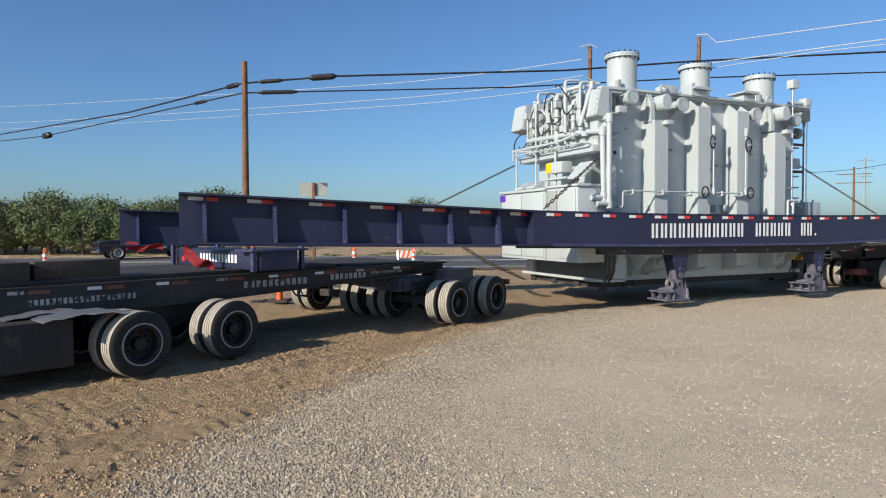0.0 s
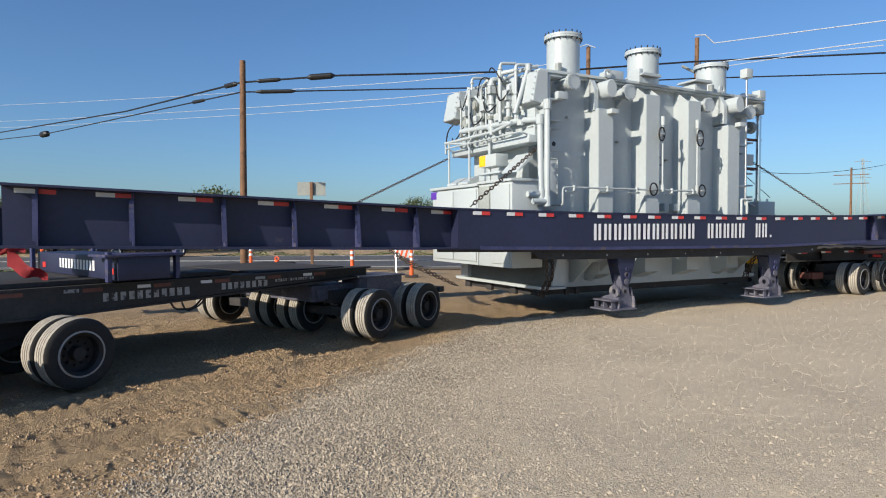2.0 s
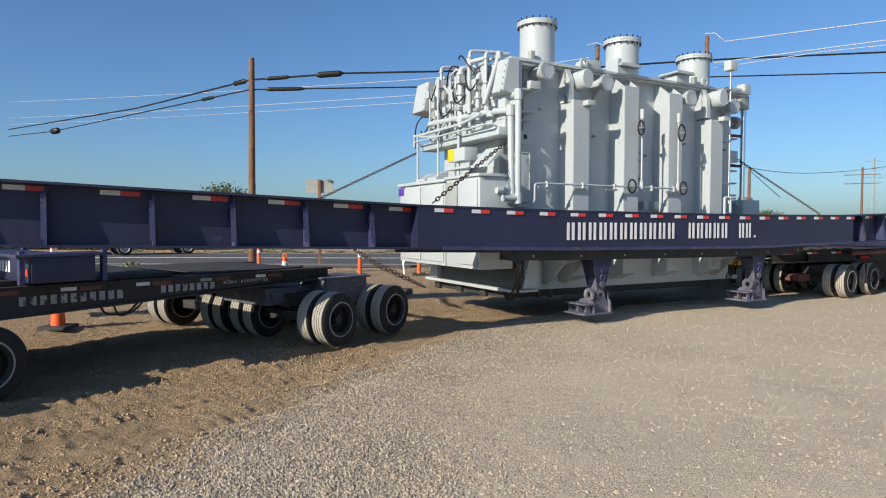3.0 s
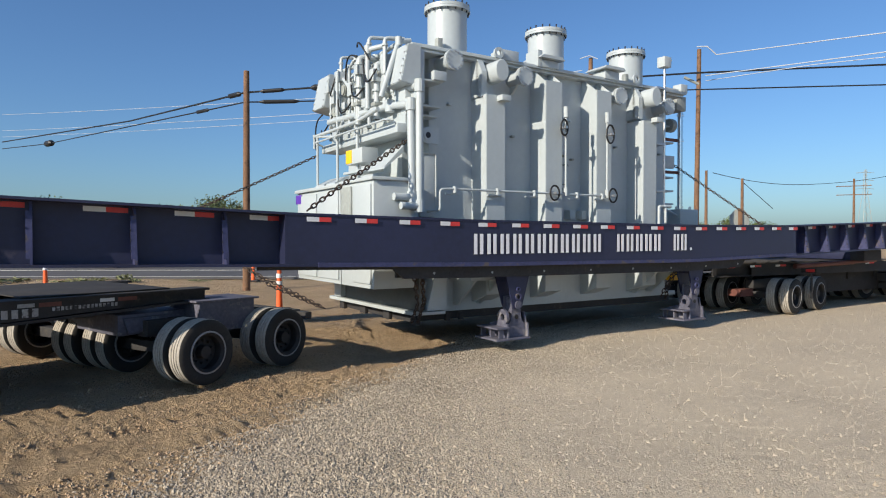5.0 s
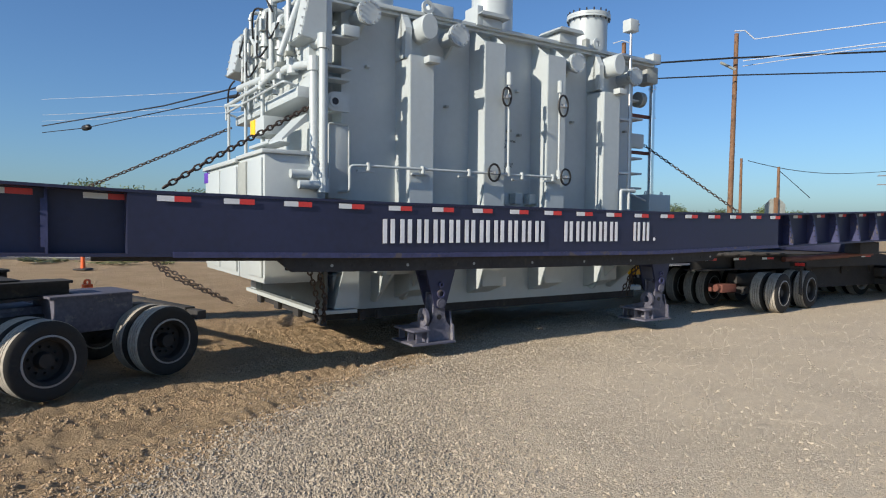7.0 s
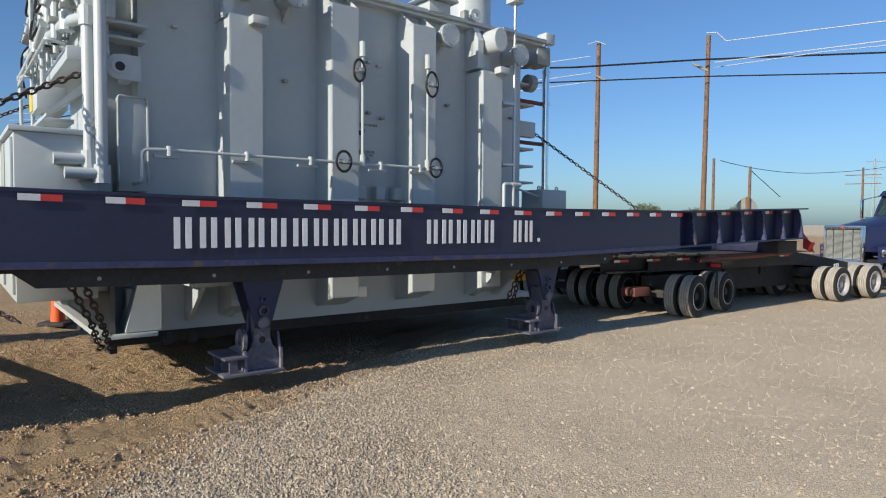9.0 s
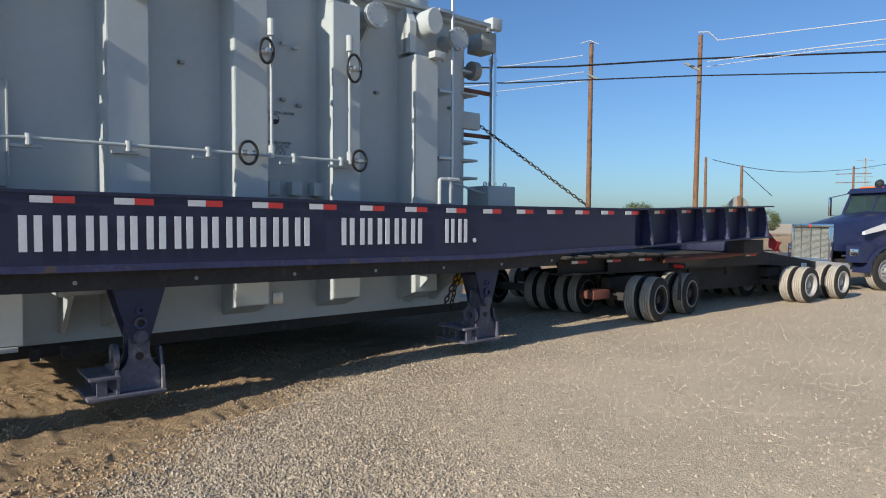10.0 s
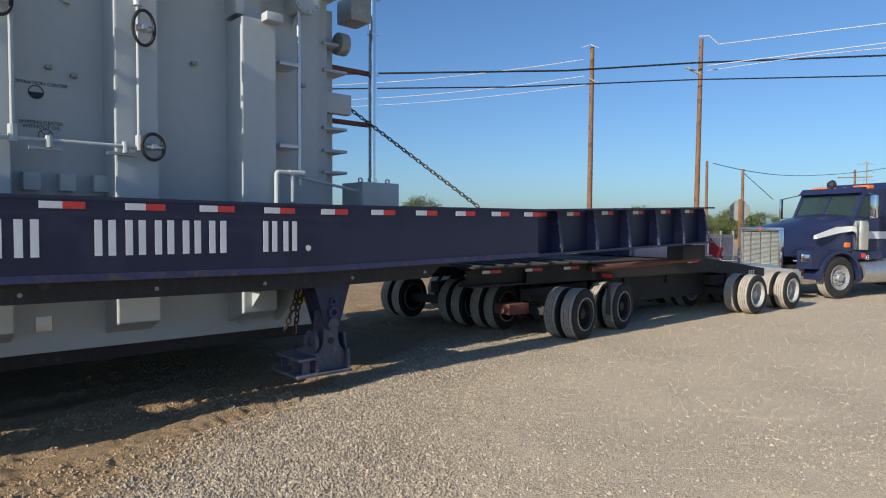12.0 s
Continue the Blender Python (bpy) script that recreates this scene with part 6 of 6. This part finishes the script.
def barricade(x, y):
    b = tagged(new("traffic_barricade"), "folding traffic barricade with orange and white stripes", "barricade")
    b.matrix_basis = pose(x, y, 0, 0, 0, 8)
    for s in (-1, 1):
        bm = bmesh.new()
        for u in (-0.28, 0.28):
            tube(bm, [(u, 0.3 * s, 0), (u, 0.03 * s, 0.9)], 0.022, 6)
        part("leg_frame", bm, STEEL, b)
    bm = bmesh.new()
    box(bm, -0.34, 0.34, -0.07, -0.045, 0.62, 0.88, 0.006)
    bd = part("board", bm, PICKWHITE, b)
    for k in range(4):
        bm = bmesh.new()
        u = -0.33 + 0.165 * k
        prism(bm, [(u, 0.62), (u + 0.07, 0.62), (u + 0.15, 0.88), (u + 0.08, 0.88)], "y", -0.075, -0.071)
        part("orange_stripe", bm, ORANGE, bd)


def road_sign(x, y, h, w, hh, label, octagon=False):
    s = tagged(new("road_sign"), label, "road sign", group="road signs")
    s.matrix_basis = pose(x, y, 0, 0, 0, 4)
    bm = bmesh.new()
    box(bm, -0.06, 0.06, -0.18, -0.078, -0.2, h, 0.006)
    part("post", bm, WOOD, s)
    bm = bmesh.new()
    if octagon:
        prism(bm, [(w * math.cos(radians(22.5 + 45 * k)), h - w + w * math.sin(radians(22.5 + 45 * k))) for k in range(8)], "y", -0.075, -0.06)
    else:
        prism(bm, [(-w / 2, h - hh), (w / 2, h - hh), (w / 2, h), (-w / 2, h)], "y", -0.075, -0.06)
    part("sign_plate", bm, GREYDARK, s, "bare back of a sign plate")


def pickup(name_label):
    p = tagged(new("pickup_truck"), name_label, "pickup truck")
    bm = bmesh.new()
    prism(bm, [(-2.7, 0.45), (2.7, 0.45), (2.75, 0.95), (2.6, 1.12), (-1.0, 1.15), (-2.2, 1.10), (-2.72, 0.98)], "y", -0.95, 0.95)
    bmesh.ops.bevel(bm, geom=list(bm.edges), offset=0.05, segments=2, affect="EDGES")
    body = part("body", bm, PICKUP, p)
    bm = bmesh.new()
    prism(bm, [(-1.25, 1.12), (-0.6, 1.75), (0.95, 1.78), (1.15, 1.12)], "y", -0.82, 0.82)
    bmesh.ops.bevel(bm, geom=list(bm.edges), offset=0.05, segments=2, affect="EDGES")
    cabin = part("cabin", bm, PICKUP, p)
    bm = bmesh.new()
    for y in (-0.83, 0.82):
        prism(bm, [(-1.0, 1.2), (-0.52, 1.66), (0.15, 1.68), (0.15, 1.2)], "y", y, y + 0.012)
        prism(bm, [(0.22, 1.2), (0.22, 1.68), (0.85, 1.68), (0.98, 1.2)], "y", y, y + 0.012)
    part("side_window", bm, GLASSDARK, cabin)
    bm = bmesh.new()
    box(bm, -1.0, 0.9, -0.965, -0.952, 0.62, 1.05, 0.004)
    part("door_panel", bm, PICKWHITE, body, "white door panel")
    bm = bmesh.new()
    box(bm, -2.8, -2.68, -0.9, 0.9, 0.42, 0.62, 0.02)
    part("bumper", bm, CHROME, p)
    for x in (-1.75, 1.75):
        for y in (-0.98, 0.72):
            w = new("wheel")
            w.parent, w.matrix_basis = p, pose(x, y, 0.40)
            share("tyre", WM["tyre"], w, pose(0, 0.125, 0) @ Matrix.Diagonal((1.04, 1, 1.04, 1)))
            share("rim", WM["disc"], w, pose(0, 0.06, 0))
            share("rim_flange", WM["flange"], w, pose(0, 0.125, 0))
    return p


def lattice_tower(x, y, h):
    t = tagged(new("transmission_tower"), "far pale steel transmission tower", "tower")
    t.matrix_basis = pose(x, y, 0)
    bm = bmesh.new()
    for sx in (-1, 1):
        for sy in (-1, 1):
            tube(bm, [(sx * 3.2, sy * 3.2, 0), (sx * 0.7, sy * 0.7, h * 0.7), (sx * 0.4, sy * 0.4, h)], 0.12, 4)
    for k in range(7):
        z = h * k / 7
        w = 3.2 - 2.5 * min(1, k / 5)
        tube(bm, [(-w, -w, z), (w, -w, z + h / 8)], 0.08, 4)
        tube(bm, [(w, -w, z), (-w, -w, z + h / 8)], 0.08, 4)
    part("mast", bm, GREYDARK, t)
    for z in (0.72, 0.84, 0.95):
        bm = bmesh.new()
        tube(bm, [(-5, 0, h * z), (0, 0, h * z + 0.5), (5, 0, h * z)], 0.14, 4)
        part("tower_arm", bm, GREYDARK, t)


def fence(x0, y0, x1, y1):
    f = tagged(new("yard_fence"), "grey slatted yard fence behind the truck", "fence")
    n = 4
    for k in range(n):
        x, y = x0 + (x1 - x0) * k / (n - 1), y0 + (y1 - y0) * k / (n - 1)
        bm = bmesh.new()
        cyl(bm, (x, y, -0.1), (x, y, 1.5), 0.045, seg=10)
        part("post", bm, STEEL, f)
        if k:
            a, b = x - (x1 - x0) / (n - 1), y - (y1 - y0) / (n - 1)
            for j in range(7):
                u, v = a + (x - a) * (j + 0.5) / 7, b + (y - b) * (j + 0.5) / 7
                bm = bmesh.new()
                box(bm, u - 0.045, u + 0.045, v - 0.012, v + 0.012, 0.1, 1.32)
                part("slat", bm, SCUFFED, f)
            for z in (0.3, 1.2):
                bm = bmesh.new()
                tube(bm, [(a, b, z), (x, y, z)], 0.025, 6)
                part("rail", bm, STEEL, f)


GLASSDARK = glass("dark_cab_glass", (0.05, 0.09, 0.09), 0.04)
WM = wheel_meshes(True)

# ---- build ----
ground()
road()
NEAR, FAR = girder(True), girder(False)
TRANSFORMER = transformer()
CHAINS = [
    chain([(-5.3, 0.92, 3.12), (-6.6, 0.35, 2.35), (-7.1, 0.22, 2.02)], "rusty tie-down chain from the tank to the girder"),
    chain([(-5.5, 4.0, 3.2), (-7.9, 4.6, 2.0)], "rusty tie-down chain from the tank to the girder", 0.85),
    chain([(1.42, 1.56, 3.22), (2.50, 0.25, 1.94)], "rusty tie-down chain from the tank to the girder", 0.78),
    chain([(-5.2, 1.0, 0.42), (-5.35, 0.55, 0.75), (-5.55, 0.3, 1.15)], "loose double chain hanging under the girder"),
    chain([(-5.12, 0.95, 0.42), (-5.28, 0.5, 0.78), (-5.45, 0.26, 1.15)], "loose double chain hanging under the girder"),
    chain([(-5.7, 3.2, 0.45), (-6.6, 3.9, 1.0), (-7.0, 4.4, 1.4)], "slack chain below the far girder"),
    chain([(-5.7, 3.3, 0.45), (-6.5, 3.7, 0.85), (-7.05, 4.5, 1.4)], "slack chain below the far girder"),
    chain([(0.20, 0.75, 0.50), (0.16, 0.6, 0.85), (0.20, 0.4, 1.12)], "loose double chain hanging under the girder"),
    chain([(0.08, 0.75, 0.56), (0.11, 0.6, 0.85), (0.08, 0.4, 1.12)], "loose double chain hanging under the girder"),
    chain([(-3.5, 0.6, 1.16), (-3.0, 0.55, 1.13), (-2.75, 0.35, 1.2)], "loose double chain hanging under the girder"),
]
FLAGS = [flag("ragged red mesh warning flag at the girder's front end", ((-13.25, 0.12, 1.46), (-12.85, -0.05, 1.16), 0.22)),
         flag("ragged red mesh warning flag at the girder's front end", ((-14.2, 4.8, 1.42), (-13.5, 4.5, 1.36), 0.18)),
         flag("ragged red mesh warning flag at the girder's rear end", ((8.28, 0.10, 1.50), (8.66, 0.0, 1.24), 0.34))]
LEADER, TRAILER_DOLLY, TRUCK = lead_dolly(), rear_dolly(), push_truck()
TIMBERS = timbers()

utility_pole(-6.35, 20.6, 7.0, 0.125, "weathered wooden utility pole with two cables", 0.4)
utility_pole(*at(12.82, 0, 29.0)[:2], EYE + 29 * math.tan(radians(15.1)), 0.125, "brown wooden utility pole beside the yard", 0.3)
utility_pole(*at(21.5, 0, 24.0)[:2], EYE + 24 * math.tan(radians(15.1)), 0.098, "brown wooden utility pole beside the yard", 0.6)
utility_pole(*at(22.3, 0, 62)[:2], EYE + 62 * math.tan(radians(5.4)), 0.15, "distant wooden utility pole")
utility_pole(*at(25.0, 0, 66)[:2], EYE + 66 * math.tan(radians(4.65)), 0.17, "distant wooden utility pole")
utility_pole(*at(32.65, 0, 120)[:2], EYE + 120 * math.tan(radians(4.3)), 0.2, "distant wooden power pole with two crossarms", 0, ((EYE + 120 * math.tan(radians(3.75)), 2.4, -30), (EYE + 120 * math.tan(radians(3.1)), 2.4, -30)))
lattice_tower(*at(33.35, 0, 420)[:2], 38)
P1, P3 = (-6.35, 20.6), at(21.5, 0, 24.0)
cable([at(-34.5, 6.94, 46), at(-26, 9.2, 31), (*P1, EYE + 21.55 * math.tan(radians(12.09))), at(-9.45, 13.0, 21.0), at(10.8, 13.3, 22), (P3[0] - 0.25, P3[1] - 0.3, EYE + 23.8 * math.tan(radians(13.2))), at(34.5, 12.37, 26), at(60, 9, 34)], 0.03, BLACK, "thick black overhead cable on wooden poles")
cable([at(-34.5, 6.45, 46), at(-31.7, 7.02, 40), (*P1, EYE + 21.55 * math.tan(radians(11.31))), at(5.9, 12.08, 21.5), (P3[0] - 0.25, P3[1] - 0.3, EYE + 23.8 * math.tan(radians(11.9))), at(34.5, 10.96, 26), at(60, 8, 34)], 0.022, BLACK, "black overhead cable on wooden poles")
A1, B1 = Vector((*P1, EYE + 21.55 * math.tan(radians(12.09)))), Vector((*P1, EYE + 21.55 * math.tan(radians(11.31))))
for a, b, f0, f1, r in ((at(-31.7, 7.02, 40), B1, 0.0, 0.035, 0.16), (at(-26, 9.2, 31), A1, 0.90, 0.96, 0.08), (A1, at(-9.45, 13.0, 21.0), 0.76, 0.98, 0.10), (A1, at(-9.45, 13.0, 21.0), 0.2, 0.4, 0.065),
                        (B1, at(5.9, 12.08, 21.5), 0.07, 0.18, 0.065), (at(-31.7, 7.02, 40), B1, 0.84, 0.875, 0.06)):
    a, b = Vector(a), Vector(b)
    splice(a + (b - a) * f0, a + (b - a) * f1, r)
T2, T3 = at(12.82, 15.0, 28.8), at(21.5, 14.9, 23.8)
cable([at(-34.5, 8.9, 90), at(-4.55, 12.5, 36.1), at(12.2, 14.14, 29.5)], 0.017, WIREWHITE, "thin bare aluminium wire", 0.1)
cable([at(-34.5, 7.75, 90), at(-4.55, 11.2, 36.1), at(12.3, 12.8, 29.3)], 0.017, WIREWHITE, "thin bare aluminium wire", 0.1)
cable([at(-34.5, 7.3, 92), at(-4.55, 10.6, 36.3), at(12.6, 12.1, 29)], 0.015, WIREWHITE, "thin bare aluminium wire", 0.1)
cable([at(23.0, 14.55, 23.8), at(34.5, 14.58, 22.5), at(55, 12, 26)], 0.016, WIREWHITE, "thin bare aluminium wire")
cable([at(22.2, 13.0, 23.8), at(34.5, 13.25, 22.5), at(55, 11, 26)], 0.016, WIREWHITE, "thin bare aluminium wire")
cable([at(22.2, 12.6, 24.2), at(30.0, 13.0, 23.5), at(34.5, 12.9, 23)], 0.013, WIREWHITE, "thin bare aluminium wire")
cable([at(21.5, 15.3, 23.7), at(22.3, 15.25, 23.7), at(23.0, 14.55, 23.8)], 0.02, WIREWHITE, "bent white line tap on the pole")
cable([at(12.0, 15.1, 28.8), at(12.8, 15.3, 28.8), at(13.5, 15.0, 28.8)], 0.02, WIREWHITE, "bent white line tap on the pole")
cable([at(22.8, 5.2, 62), at(30, 4.0, 80), at(37, 4.9, 100)], 0.03, BLACK, "distant black service cable on poles", 0.4)
cable([at(25.1, 4.3, 66), at(27.2, 2.2, 62)], 0.03, BLACK, "distant guy wire of a pole")
for az, el, dd in ((13.1, 12.35, 28.9), (21.1, 12.7, 23.9)):
    bm = bmesh.new()
    q = Vector(at(az, el, dd))
    cyl(bm, q + Vector((-0.25, 0, 0.12)), q + Vector((0.25, 0, -0.12)), 0.05, seg=8)
    tagged(new("pole_bracket", finish(bm, "pole_bracket", GREYDARK)), "dark steel bracket on the utility pole", "bracket", group="pole brackets")
road_sign(-5.35, 26.6, 3.0 + 0.55, 1.15, 0.55, "grey back of a road sign on a wooden post")
road_sign(*at(24.75, 0, 27)[:2], 2.75, 0.42, 0, "octagonal stop sign seen from behind on a wooden post", True)
delineator(-3.75, 14.6, 0.95, False, "orange traffic post with white bands in the dirt")
delineator(-6.35, 10.3, 0.62, True, "short orange traffic post on a rubber base")
delineator(-12.9, 20.7, 1.0, True, "orange traffic post with white bands in the dirt")
delineator(-2.95, 21.2, 1.0, True, "orange traffic post with white bands in the dirt")
delineator(-7.2, 24.2, 1.0, True, "orange traffic post with white bands in the dirt")
delineator(-1.0, 21.6, 0.9, True, "orange traffic post with white bands in the dirt")
barricade(-1.3, 22.3)
fence(12.0, 30.5, 14.4, 31.8)
tag = bmesh.new()
box(tag, 0.22, 0.42, 0.62, 0.76, 0.86, 1.10, 0.012)
BINDER = tagged(new("chain_binder_block", finish(tag, "chain_binder_block", YELLOW)), "rusty yellow block chained under the girder", "block")
PARKED = pickup("dark pickup truck with a white door panel parked on the road")
PARKED.matrix_basis = pose(-16.2, 34.9, 0.07, 0, 0, 40) @ Matrix.Diagonal((0.92, 0.92, 0.92, 1))
orchard()
scatter("loose_gravel", 115000, STONE, "loose crushed grey and tan gravel", "gravel", gravel_spot, lambda r, y: 0.005 + 0.013 * r.random() ** 1.6, 0.8)
scatter("earth_clods", 48000, CLOD, "crumbled dry earth clods", "soil", clod_spot, lambda r, y: 0.003 + 0.016 * r.random() ** 4, 0.75)


# ---- what moves ----
def motions():
    rows = load_rows()
    for ob in [NEAR, TRANSFORMER, BINDER] + CHAINS + FLAGS:
        walk(ob, rows)
    # the far girder faces the other way
    walk(FAR, [(t, m @ pose(-1.0, 4.6, -0.12)) for t, m in rows])
    for ob, path in ((LEADER, lead_at), (TRAILER_DOLLY, rear_at), (TRUCK, truck_at)):
        z = -0.03 if ob is LEADER else 0.0       # its tyres sink into the loose earth
        walk(ob, [(t, pose(*path(t)[:2], z, 0, 0, path(t)[2])) for t in STEPS])
    for ob in TIMBERS:
        walk(ob, [(t, pose(*lead_at(t)[:2], -0.03, 0, 0, lead_at(t)[2])) for t in STEPS])
    for w, path, (x, y, r), turn in WHEELS:
        roll, last, keys = 0.0, None, []
        for t in STEPS:
            px, py, a = path(t)
            q = Vector(place((px, py), a, (x, y)))
            if last is not None:
                roll += (q - last).length / r
            last = q
            keys.append((t, pose(x, y, r, 0, 0, turn) @ Matrix.Rotation(-roll, 4, "Y")))
        walk(w, keys)


motions()
